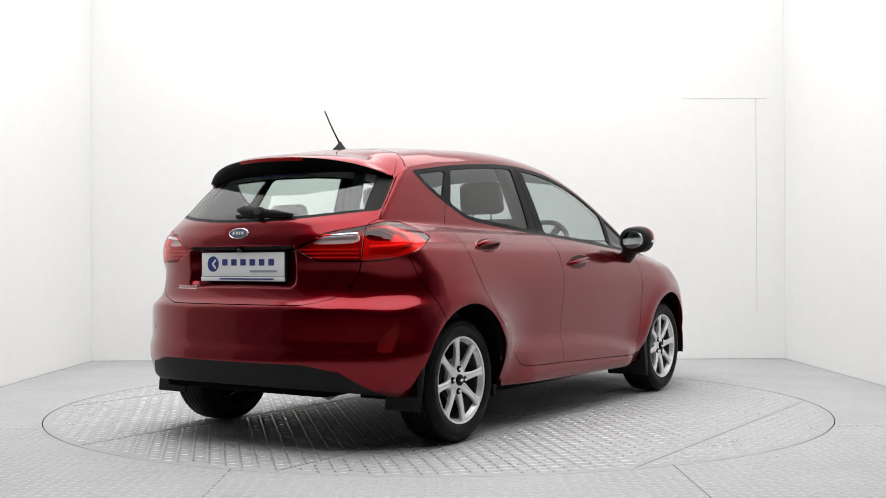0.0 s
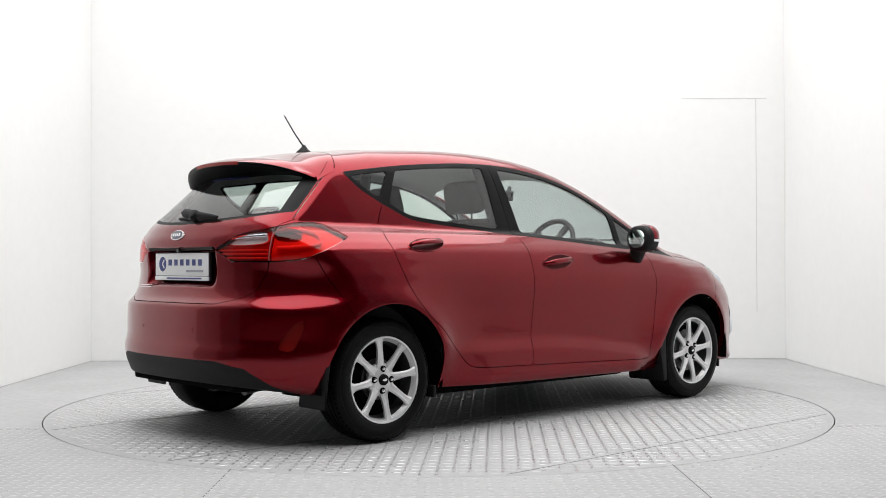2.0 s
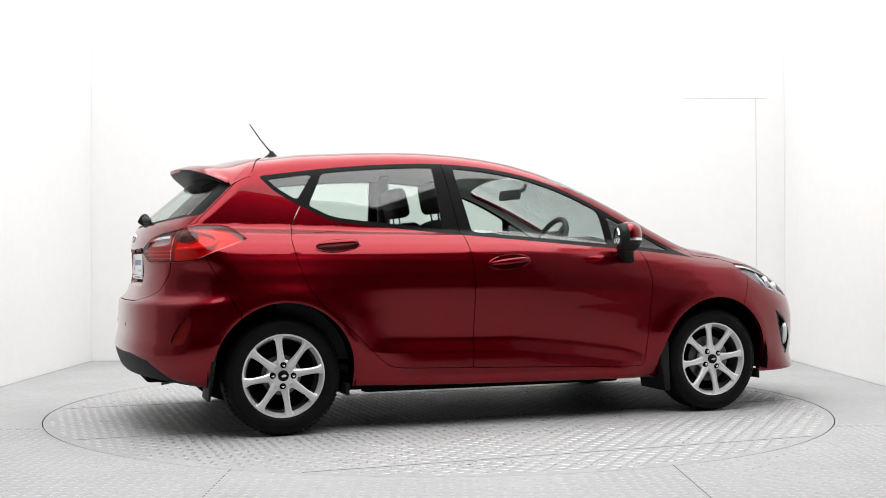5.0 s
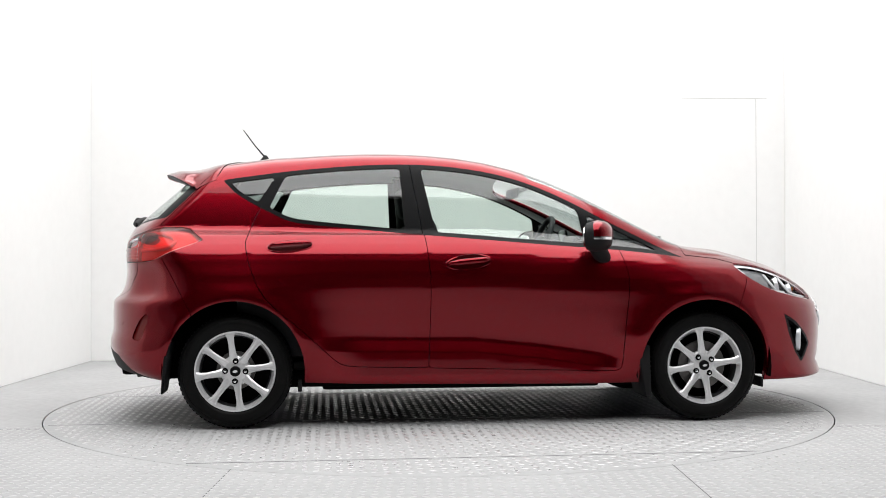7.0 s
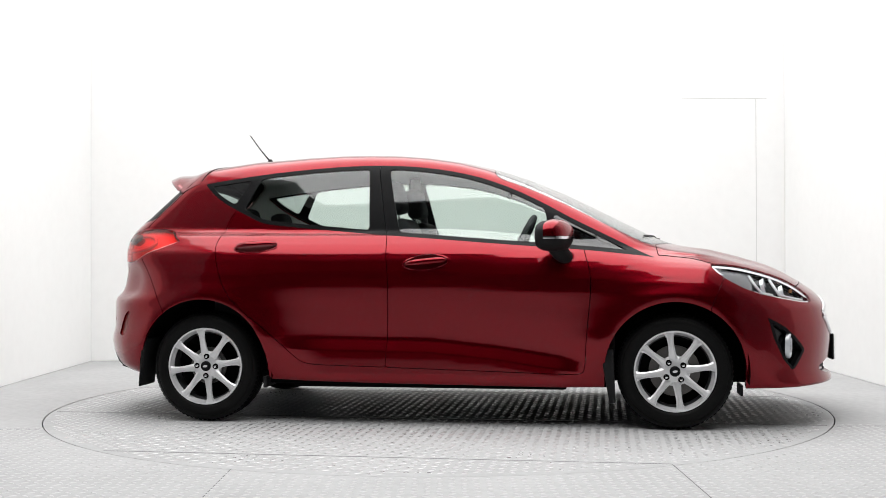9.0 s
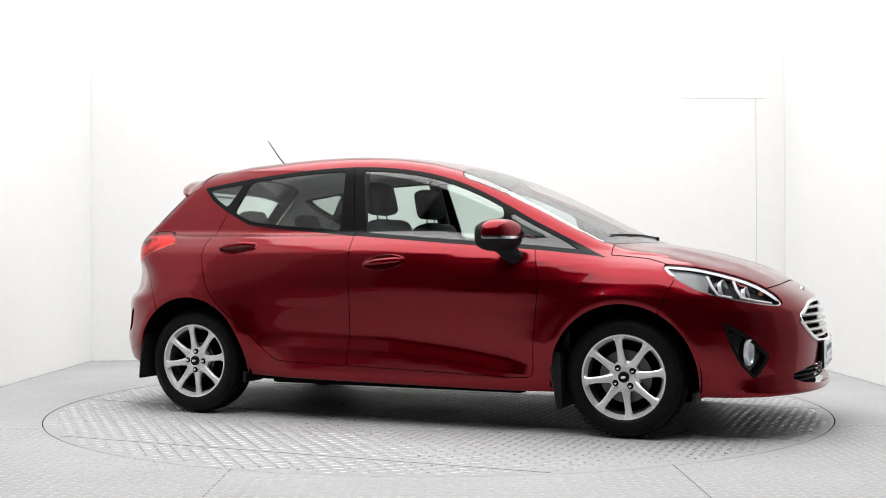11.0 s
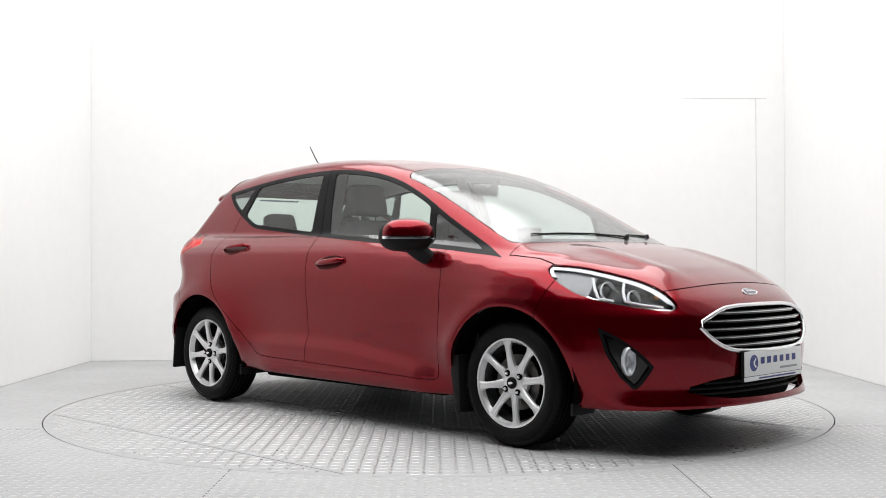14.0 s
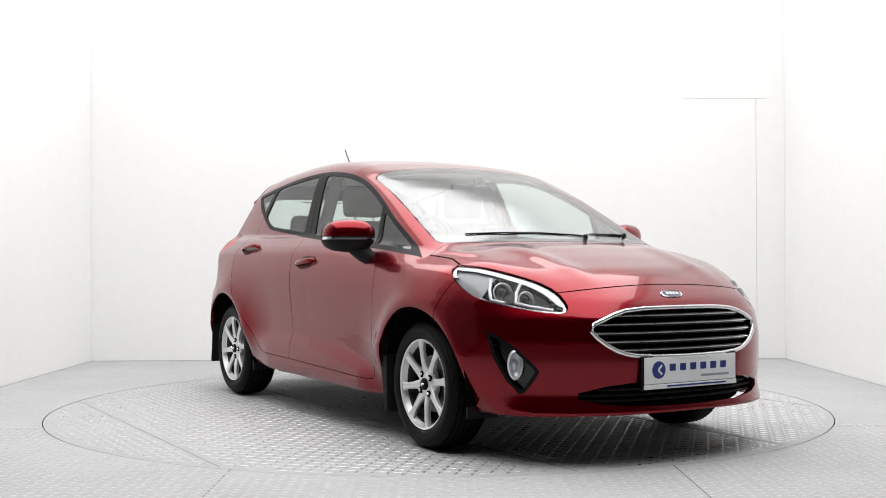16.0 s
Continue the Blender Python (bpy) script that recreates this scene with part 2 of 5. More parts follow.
# tread plates laid in strips of differing direction, with plain seams between
def strip(x, y):
    return int((y + 3.05) / 1.22)


for k in range(5):
    treads(lambda x, y, k=k: math.hypot(x, y) < R_T - 0.05 and strip(x, y) == k and abs((y + 3.05) / 1.22 % 1 - 0.5) < 0.485,
           lambda x, y: abs(x) < 0.62 and -1.75 < y < -1.25, 0.0 if k % 2 else 1.5708, 10 + k, turntable)
for k in range(1, 5):
    y = -3.05 + 1.22 * k
    hx = math.sqrt(max(0, (R_T - 0.03) ** 2 - y * y))
    if hx > 0.3:
        bm = bmesh.new()
        rbox(bm, pose(0, y, 0.0006), (2 * hx, 0.004, 0.0016), 0)
        part("plate_seam", bm, PLATE_SEAM, turntable)

# hatch outline in the back wall
bm = bmesh.new()
for cx, cz, sx, sz in ((2.52, 2.294, 0.75, 0.004), (2.80, 1.35, 0.004, 1.88)):
    rbox(bm, pose(cx, WB - 0.0015, cz), (sx, 0.003, sz), 0)
hatch = tagged(part("hatch_joint", bm, material("hairline_joint", (0.58, 0.58, 0.57), 0.8)), "faint hairline joint of a flush panel in the white wall", kind="structure")


# ---- the car's body form: x forward, Y outward from the middle, z up, metres ----
def curve(knots, lo, hi, width):
    """A smooth function through rough knots: linear, then softened over that width."""
    s = np.linspace(lo - width, hi + width, 2400)
    kx, ky = [k[0] for k in knots], [k[1] for k in knots]
    t = np.interp(s, kx, ky)
    step = s[1] - s[0]
    n = max(3, int(width / step) | 1)
    w = np.hanning(n + 2)
    t = np.convolve(np.pad(t, n // 2 + 1, mode="edge"), w / w.sum(), mode="valid")[: len(s)]
    return lambda q: np.interp(q, s, t)


def smax(a, b, k):
    h = np.maximum(k - np.abs(a - b), 0) / k
    return np.maximum(a, b) + h * h * k * 0.25


ROOF = curve([(-2.2, 1.22), (-1.68, 1.375), (-1.541, 1.402), (-1.407, 1.425), (-1.2, 1.452), (-1.036, 1.472), (-0.7, 1.489), (-0.53, 1.493), (-0.358, 1.491),
              (-0.19, 1.482), (-0.02, 1.465), (0.152, 1.437), (0.322, 1.394), (0.493, 1.336), (0.663, 1.264), (0.834, 1.182),
              (1.005, 1.094), (1.176, 1.010), (1.25, 0.980), (1.30, 0.966), (1.465, 0.936), (1.632, 0.893), (1.8, 0.842), (1.9, 0.800), (1.98, 0.762), (2.1, 0.70), (2.3, 0.6)], -2.2, 2.3, 0.10)
PLAN = curve([(-2.2, 0.775), (-1.9, 0.812), (-1.5, 0.846), (-1.2, 0.858), (-0.6, 0.856), (0, 0.856), (0.6, 0.858), (1.2, 0.864), (1.55, 0.832),
              (1.8, 0.80), (2.3, 0.72)], -2.2, 2.3, 0.3)
LOWER = curve([(0.1, -0.10), (0.20, -0.070), (0.27, -0.046), (0.33, -0.030), (0.40, -0.014), (0.46, -0.007), (0.52, -0.007), (0.62, -0.003), (0.72, 0.003), (0.80, -0.004), (0.87, -0.020),
               (0.915, -0.034), (0.95, -0.062), (1.0, -0.115), (1.05, -0.20), (1.2, -0.5), (1.7, -1.5)], 0.1, 1.7, 0.02)
GREEN = curve([(-2.2, 0.58), (-1.7, 0.655), (-1.3, 0.685), (-0.8, 0.705), (0, 0.715), (0.8, 0.715), (1.2, 0.715), (2.3, 0.70)], -2.2, 2.3, 0.3)
NOSE = curve([(0.1, 2.11), (0.19, 2.140), (0.225, 2.146), (0.265, 2.130), (0.30, 2.124), (0.436, 2.137), (0.53, 2.137), (0.62, 2.115), (0.695, 2.062), (0.745, 2.005), (0.79, 1.95),
              (0.85, 1.86), (1.7, 0.6)], 0.1, 1.7, 0.035)
TAIL = curve([(0.1, -1.62), (0.2, -1.80), (0.29, -1.945), (0.357, -1.972), (0.41, -1.984), (0.45, -1.982), (0.49, -1.968), (0.6, -1.968), (0.655, -1.966), (0.69, -1.925), (0.733, -1.905), (0.814, -1.892),
              (0.863, -1.898), (0.978, -1.898), (1.043, -1.872), (1.086, -1.832), (1.23, -1.665), (1.31, -1.575), (1.45, -1.42), (1.7, -1.15)], 0.1, 1.7, 0.05)
SILL = curve([(-2.2, 0.30), (-1.95, 0.285), (-1.75, 0.255), (-1.6, 0.232), (-1.0, 0.222), (-0.3, 0.208), (0.8, 0.196), (1.6, 0.195), (1.9, 0.200), (2.3, 0.215)], -2.2, 2.3, 0.2)
DOOR_LOWER = curve([(0.1, -0.08), (0.18, -0.030), (0.21, -0.012), (0.235, -0.004), (0.26, 0.0), (0.62, 0.0), (0.72, 0.003), (0.80, -0.004), (0.87, -0.020),
                    (0.915, -0.034), (0.95, -0.062), (1.0, -0.115), (1.05, -0.20), (1.2, -0.5), (1.7, -1.5)], 0.1, 1.7, 0.02)
FOLD = curve([(-0.5, -0.006), (-0.10, -0.006), (-0.062, -0.0075), (-0.004, -0.028), (0.010, -0.0295), (0.03, -0.0285), (0.10, -0.022), (0.2, -0.012), (0.32, -0.003), (0.42, 0), (1.5, 0)], -0.5, 1.5, 0.010)


def fold_height(x):
    return np.interp(x, [-1.0, 0.0, 0.35, 0.85], [0.462, 0.448, 0.412, 0.338])


HUB_Z, HUB_F, HUB_R = 0.297, 1.252, -1.246


def ramp(q, a, b):
    t = np.clip((q - a) / (b - a), 0, 1)
    return t * t * (3 - 2 * t)


def body(x, Y, z):
    """Below nought inside the car's skin."""
    zs = z + 0.062 * np.maximum(x, 0) * ramp(x, -0.2, 0.6) * ramp(z, 0.55, 0.95) + 0.045 * ramp(x, 0.7, 1.5) * ramp(z, 0.55, 0.9)
    low = PLAN(x) + LOWER(zs)
    for cx in (HUB_F, HUB_R):
        r = np.hypot(x - cx, np.maximum(z - HUB_Z, 0) * 1.0)
        low = low + (0.014 * np.exp(-((r - 0.375) / 0.055) ** 2) + (0.024 if cx < 0 else 0.014) * np.exp(-((r - 0.36) / 0.15) ** 2)) * ramp(z, 0.2, 0.5)
    # doors: tucked in toward a fold that falls forward, flared out again below it
    door = PLAN(x) + DOOR_LOWER(zs) + FOLD(z - fold_height(x))
    w = ramp(x, -0.95, -0.55) * (1 - ramp(x, 0.62, 0.90))
    low = low * (1 - w) + door * w
    green = GREEN(x) - 0.235 * (z - 1.0) - 0.20 * np.maximum(z - 1.0, 0) ** 2 - 1.6 * np.maximum(0.90 - z, 0)
    side = Y - smax(low, green, 0.02)
    top = (z + 0.011 - (ROOF(x + 0.20 * Y * Y) - (0.055 - 0.02 * ramp(x, 1.2, 1.5) + 0.11 * ramp(-x, -0.3, 1.6)) * Y * Y - 0.04 * Y ** 4)) * 0.9
    # raised pair of bonnet folds
    top = top - 0.010 * np.exp(-((Y - 0.42 + 0.10 * (x - 1.3)) / 0.07) ** 2) * ramp(x, 1.25, 1.5) * (1 - ramp(x, 1.75, 2.0))
    front = x - (NOSE(z) - 0.22 * Y ** 2 - 0.75 * Y ** 4)
    tuck = -0.045 * (1 - ramp(Y, 0.29, 0.34)) * ramp(z, 0.74, 0.77) * (1 - ramp(z, 0.915, 0.930))
    lid = 0.035 * ramp(Y, 0.58, 0.75) * ramp(z, 0.62, 0.72) * (1 - ramp(z, 0.76, 0.9))
    rear = (TAIL(z) + (0.12 + 0.22 * ramp(z, 0.9, 1.12)) * Y ** 2 + 0.5 * Y ** 4 * (1 - 0.4 * ramp(z, 0.9, 1.1)) - tuck + lid) - x
    f = smax(side, top, 0.10)
    f = smax(f, front, 0.07)
    f = smax(f, rear, 0.07)
    return smax(f, SILL(x) - z, 0.035)


def gradient(P):
    e = 0.003
    x, y, z = P.T
    g = np.stack([body(x + e, y, z) - body(x - e, y, z), body(x, y + e, z) - body(x, y - e, z), body(x, y, z + e) - body(x, y, z - e)], 1)
    g[:, 1] = np.where(y < 1e-5, 0, g[:, 1])
    return g / np.maximum(np.linalg.norm(g, axis=1, keepdims=True), 1e-9)


def settle(P, n=3):
    """Slides points along the normal onto the skin."""
    for _ in range(n):
        f = body(*P.T)
        e = 0.002
        x, y, z = P.T
        g = np.stack([body(x + e, y, z) - f, body(x, y + e, z) - f, body(x, y, z + e) - f], 1) / e
        mid = y < 1e-5
        g[mid, 1] = 0
        P = P - (f / np.maximum((g * g).sum(1), 0.05))[:, None] * g
        P[:, 1] = np.where(mid, 0, np.maximum(P[:, 1], 0))
    return P


def skin(step=0.026):
    """The right half of the skin as triangles: a gridded box drawn in onto the form."""
    bx0, bx1, by, bz0, bz1 = -2.2, 2.35, 1.05, -0.35, 1.68
    gx, gy, gz = (np.linspace(a, b, int((b - a) / step) + 1) for a, b in ((bx0, bx1), (0, by), (bz0, bz1)))
    verts, tris, n = [], [], 0
    for U, W, make in ((gx, gy, lambda u, w: (u, w, bz1)), (gx, gz, lambda u, w: (u, by, w)), (gy, gz, lambda u, w: (bx1, u, w)), (gy, gz, lambda u, w: (bx0, u, w))):
        uu, ww = np.meshgrid(U, W, indexing="ij")
        P = np.stack([np.broadcast_to(c, uu.shape).ravel() for c in make(uu, ww)], 1)
        idx = np.arange(len(P)).reshape(uu.shape) + n
        a, b, c, d = (q.ravel() for q in (idx[:-1, :-1], idx[1:, :-1], idx[1:, 1:], idx[:-1, 1:]))
        tris += [np.stack([a, b, c], 1), np.stack([a, c, d], 1)]
        verts.append(P)
        n += len(P)
    P, T = np.concatenate(verts), np.concatenate(tris)
    _, first, inv = np.unique(np.round(P, 5), axis=0, return_index=True, return_inverse=True)
    P, T = P[first], inv.reshape(-1)[T]
    C = np.stack([np.clip(P[:, 0], -1.25, 1.25), 0 * P[:, 1], 0.60 + 0 * P[:, 2]], 1)
    lo, hi = np.zeros(len(P)), np.ones(len(P))
    for _ in range(26):
        m = (lo + hi) / 2
        inside = body(*(C + (P - C) * m[:, None]).T) < 0
        lo, hi = np.where(inside, m, lo), np.where(inside, hi, m)
    P = C + (P - C) * ((lo + hi) / 2)[:, None]
    P[:, 1] = np.maximum(P[:, 1], 0)
    n3 = np.cross(P[T[:, 1]] - P[T[:, 0]], P[T[:, 2]] - P[T[:, 0]])
    g = gradient(P[T].mean(1))
    flip = (n3 * g).sum(1) < 0
    T[flip] = T[flip][:, ::-1]
    return P, T


def split(P, T, mark, point):
    """Splits every edge that mark() picks at point(); triangles follow. No cracks."""
    E = np.sort(np.concatenate([T[:, [0, 1]], T[:, [1, 2]], T[:, [2, 0]]]), axis=1)
    U, inv = np.unique(E, axis=0, return_inverse=True)
    inv = inv.reshape(-1)
    on = mark(U)
    new_id = np.full(len(U), -1)
    new_id[on] = len(P) + np.arange(on.sum())
    Q = point(U[on])
    m = len(T)
    ids = np.stack([new_id[inv[:m]], new_id[inv[m:2 * m]], new_id[inv[2 * m:]]], 1)
    cnt = (ids >= 0).sum(1)
    out = [T[cnt == 0]]
    for k in range(3):      # one edge
        s = (cnt == 1) & (ids[:, k] >= 0)
        a, b, c, q = T[s, k], T[s, (k + 1) % 3], T[s, (k + 2) % 3], ids[s, k]
        out += [np.stack([a, q, c], 1), np.stack([q, b, c], 1)]
    for k in range(3):      # two edges: that from k and that before k
        s = (cnt == 2) & (ids[:, k] >= 0) & (ids[:, (k + 2) % 3] >= 0)
        a, b, c, q, r = T[s, k], T[s, (k + 1) % 3], T[s, (k + 2) % 3], ids[s, k], ids[s, (k + 2) % 3]
        out += [np.stack([a, q, r], 1), np.stack([q, b, r], 1), np.stack([b, c, r], 1)]
    s = cnt == 3
    a, b, c = T[s].T
    q, r, w = ids[s].T
    out += [np.stack([a, q, w], 1), np.stack([q, b, r], 1), np.stack([w, r, c], 1), np.stack([q, r, w], 1)]
    return np.concatenate([P, Q]), np.concatenate(out)


def refine(P, T, sdf, size):
    for _ in range(2):
        s = sdf(*P.T)

        def mark(U):
            L = np.linalg.norm(P[U[:, 0]] - P[U[:, 1]], axis=1)
            near = (np.sign(s[U[:, 0]]) != np.sign(s[U[:, 1]])) | (np.minimum(np.abs(s[U[:, 0]]), np.abs(s[U[:, 1]])) < 0.6 * L)
            return near & (L > size)

        P, T = split(P, T, mark, lambda U: settle((P[U[:, 0]] + P[U[:, 1]]) / 2, 2))
    return P, T


def cut(P, T, sdf):
    s = sdf(*P.T)
    s = np.where(np.abs(s) < 1e-5, 1e-5, s)

    def point(U):
        a, b = s[U[:, 0]], s[U[:, 1]]
        t = (a / (a - b))[:, None]
        return P[U[:, 0]] * (1 - t) + P[U[:, 1]] * t

    return split(P, T, lambda U: np.sign(s[U[:, 0]]) != np.sign(s[U[:, 1]]), point)


def rounded(pts, n=2):
    p = np.array(pts, float)
    for _ in range(n):
        q = np.roll(p, -1, axis=0)
        p = np.stack([0.75 * p + 0.25 * q, 0.25 * p + 0.75 * q], 1).reshape(-1, 2)
    return p


def polygon(pts, n=2):
    """The signed distance to a closed outline, below nought inside."""
    p = rounded(pts, n)
    a, b = p, np.roll(p, -1, axis=0)

    def dist(u, v):
        best, odd = np.full(u.shape, 1e9), np.zeros(u.shape, bool)
        for (ax, ay), (bx, by) in zip(a, b):
            dx, dy = bx - ax, by - ay
            t = np.clip(((u - ax) * dx + (v - ay) * dy) / (dx * dx + dy * dy + 1e-12), 0, 1)
            best = np.minimum(best, (u - ax - t * dx) ** 2 + (v - ay - t * dy) ** 2)
            if abs(dy) > 1e-12:
                odd ^= ((ay > v) != (by > v)) & (u < ax + (v - ay) * dx / dy)
        return np.where(odd, -1, 1) * np.sqrt(best)

    return dist


def line(x0, z0, x1, z1):
    """Signed distance to a straight line in side view: above nought to its front when it runs upward."""
    L = math.hypot(x1 - x0, z1 - z0)
    return lambda x, z: ((x - x0) * (z1 - z0) - (z - z0) * (x1 - x0)) / L


ALLOW = lambda s, ok: np.where(ok, s, np.maximum(s, 0.05))

# outlines in side view (x, z)
p_dlo = polygon([(-1.325, 1.296), (-1.29, 1.262), (-1.255, 1.226), (-1.163, 1.168), (-1.05, 1.112), (-0.98, 1.078), (-0.9, 1.062), (-0.652, 1.038), (-0.35, 1.010),
                 (0, 0.982), (0.4, 0.949), (0.774, 0.922), (0.957, 0.903), (1.10, 0.888), (1.16, 0.877), (1.12, 0.893), (1.04, 0.932), (0.885, 1.010), (0.73, 1.087), (0.576, 1.174),
                 (0.421, 1.249), (0.267, 1.308), (0.112, 1.348), (-0.042, 1.373), (-0.196, 1.388), (-0.35, 1.393), (-0.504, 1.390),
                 (-0.657, 1.381), (-0.811, 1.368), (-0.964, 1.353), (-1.117, 1.332), (-1.26, 1.312), (-1.31, 1.304)], 1)
b_seam = line(-0.246, 0.90, -0.324, 1.373)
p_rdoor = polygon([(-1.10, 1.19), (-1.16, 1.083), (-1.189, 0.995), (-1.197, 0.955), (-1.175, 0.847), (-1.116, 0.699), (-0.998, 0.580), (-0.94, 0.542),
                   (-0.822, 0.432), (-0.735, 0.350), (-0.69, 0.322), (-0.60, 0.314), (-0.30, 0.307), (-0.246, 0.305), (-0.244, 0.35), (-0.237, 0.456), (-0.230, 0.754), (-0.246, 0.90), (-0.250, 0.963), (-0.29, 1.2)], 1)
p_fdoor = polygon([(-0.246, 0.305), (-0.2, 0.304), (0.242, 0.292), (0.70, 0.278), (0.770, 0.277), (0.797, 0.300), (0.803, 0.455), (0.834, 0.751), (0.816, 0.841), (0.796, 0.909), (0.79, 0.95),
                   (0.6, 1.1), (-0.29, 1.2), (-0.250, 0.963), (-0.246, 0.90), (-0.230, 0.754), (-0.237, 0.456), (-0.244, 0.35)], 1)
p_hlamp = polygon([(1.425, 0.846), (1.50, 0.842), (1.59, 0.832), (1.73, 0.797), (1.84, 0.757), (1.93, 0.703), (1.972, 0.655), (1.952, 0.640), (1.82, 0.662), (1.64, 0.702), (1.49, 0.780)], 1)
p_fog = polygon([(0.90, 0.612), (0.80, 0.590), (0.775, 0.572), (0.70, 0.49), (0.640, 0.405), (0.640, 0.395), (0.675, 0.312), (0.69, 0.300), (0.80, 0.33), (0.90, 0.5)], 1)
p_grille = polygon([(0.485, 0.582), (0.382, 0.636), (0.274, 0.664), (0, 0.668), (-0.274, 0.664), (-0.382, 0.636), (-0.485, 0.582), (-0.44, 0.522), (-0.353, 0.470),
                    (-0.26, 0.452), (0, 0.447), (0.26, 0.452), (0.353, 0.470), (0.44, 0.522)], 1)
p_intake = polygon([(0.56, 0.300), (0.36, 0.352), (0.0, 0.358), (-0.36, 0.352), (-0.56, 0.300), (-0.40, 0.256), (0, 0.246), (0.40, 0.256)], 1)
p_tlamp = polygon([(0.225, 0.918), (0.222, 0.922), (0.25, 0.940), (0.31, 0.972), (0.371, 0.997), (0.547, 1.024), (0.65, 1.047), (0.79, 1.047), (0.88, 1.006), (0.935, 0.980), (0.935, 0.976), (0.875, 0.944),
                   (0.78, 0.906), (0.70, 0.876), (0.61, 0.862), (0.37, 0.862), (0.32, 0.862), (0.30, 0.866)], 1)
p_tdark = polygon([(0.53, 0.965), (0.535, 1.012), (0.60, 1.020), (0.665, 1.010), (0.69, 0.985), (0.66, 0.962), (0.60, 0.957)], 1)
p_tclear = polygon([(0.280, 0.940), (0.31, 0.962), (0.37, 0.985), (0.49, 1.004), (0.505, 0.980), (0.497, 0.948), (0.40, 0.940)], 1)
p_refl = polygon([(-1.690, 0.597), (-1.715, 0.588), (-1.742, 0.560), (-1.785, 0.475), (-1.775, 0.458), (-1.735, 0.455), (-1.712, 0.50), (-1.695, 0.55)], 2)
glass_line = line(-1.664, 1.045, -1.442, 1.268)


def wrap(x, Y):
    return 0.6 * Y + x + 1.9


def r_dlo(x, Y, z): return ALLOW(p_dlo(x, z), Y > 0.45)
def r_arch(x, Y, z):
    d = np.minimum(np.hypot(x - HUB_F, np.maximum(z - HUB_Z, 0)), np.hypot(x - HUB_R, np.maximum(z - HUB_Z, 0) * 0.98)) - 0.357
    return ALLOW(d, Y > 0.45)
def r_screen(x, Y, z):
    side_e = Y - (0.585 + 0.09 * (x - 0.293))
    base = x - (1.285 - 0.34 * Y * Y)
    head = (0.275 + 0.12 * Y * Y) - x
    return ALLOW(smax(smax(side_e, base, 0.05), head, 0.05), z > 0.85)
def r_hood(x, Y, z):
    low = np.interp(x, [1.0, 1.2, 1.35, 1.44, 1.5, 1.6, 1.75, 1.86, 1.95, 2.2], [0.888, 0.884, 0.868, 0.844, 0.80, 0.77, 0.74, 0.70, 0.66, 0.5]) - z
    edge = (0.757 - 0.11 * Y * Y) - z
    back = (1.293 - 0.34 * Y * Y) - x
    corner = np.where(Y > 0.60, 1.165 - 0.15 * (z - 0.95) - x, -1)
    return smax(np.maximum(np.maximum(low, edge), np.maximum(back, corner)), low, 0.02)
def r_hlamp(x, Y, z): return ALLOW(p_hlamp(x, z), Y > 0.2)
def r_fog(x, Y, z):
    outer = np.interp(z, [0.30, 0.326, 0.356, 0.465, 0.58], [1.845, 1.828, 1.80, 1.748, 1.715]) - x
    return ALLOW(np.maximum(p_fog(Y, z), outer * 0.8), x > 1.5)
def r_grille(x, Y, z): return ALLOW(p_grille(Y, z), x > 1.6)
def r_intake(x, Y, z): return ALLOW(p_intake(Y, z), x > 1.6)
def r_fbump(x, Y, z):
    xs = np.interp(z, [0.2, 0.58, 0.62, 0.775, 0.9], [1.45, 1.435, 1.43, 1.50, 1.56])
    return xs - x
def r_rbump(x, Y, z):
    xs = np.interp(z, [0.2, 0.60, 0.729, 0.893, 1.0], [-1.46, -1.465, -1.536, -1.63, -1.70])
    return np.where(z > 0.9, np.maximum(x - xs, z - 0.9), x - xs)
def r_gate(x, Y, z):
    """Tailgate, glass included, seen from behind."""
    w = np.interp(z, [0.6, 0.665, 0.69, 0.72, 0.80, 0.86, 0.95, 1.034, 1.08, 1.12, 1.40], [0.40, 0.44, 0.53, 0.575, 0.612, 0.627, 0.632, 0.624, 0.655, 0.80, 0.80])
    low = (0.666 + 0.10 * np.maximum(Y - 0.40, 0)) - z
    front = np.where(z > 1.06, glass_line(x, z), -1)
    return np.where(x < -1.3, smax(smax((Y - w) * 0.9, low, 0.06), front, 0.01), 0.2)
def r_glass(x, Y, z):
    low = (1.046 + 0.13 * Y * Y) - z
    return np.where(x < -1.2, smax(low, glass_line(x, z) + 0.006, 0.02), 0.2)
def r_tlamp(x, Y, z): return np.where(x < -1.35, p_tlamp(wrap(x, Y), z), 0.2)
def r_tclear(x, Y, z): return np.where(x < -1.35, p_tclear(wrap(x, Y), z), 0.2)
def r_tdark(x, Y, z): return np.where(x < -1.35, p_tdark(wrap(x, Y), z), 0.2)
def r_gedge(x, Y, z): return np.where((x < -1.3) & (z > 1.0), Y - (0.575 - 0.30 * (z - 1.08)), 0.2)
def r_valance(x, Y, z):
    return np.where(x < -1.3, z - (0.405 - 0.03 * ramp(Y, 0.4, 0.6) - 0.8 * np.maximum(Y - 0.58, 0)), 0.2)
def r_refl(x, Y, z): return ALLOW(p_refl(x, z), Y > 0.4)
def r_under(x, Y, z): return z - SILL(x) - 0.012
def r_lampup(x, Y, z):
    return np.where((x > 1.35) & (Y > 0.3), z - np.interp(x, [1.43, 1.6, 1.75, 1.88, 1.98], [0.80, 0.785, 0.752, 0.706, 0.655]), 0.2)
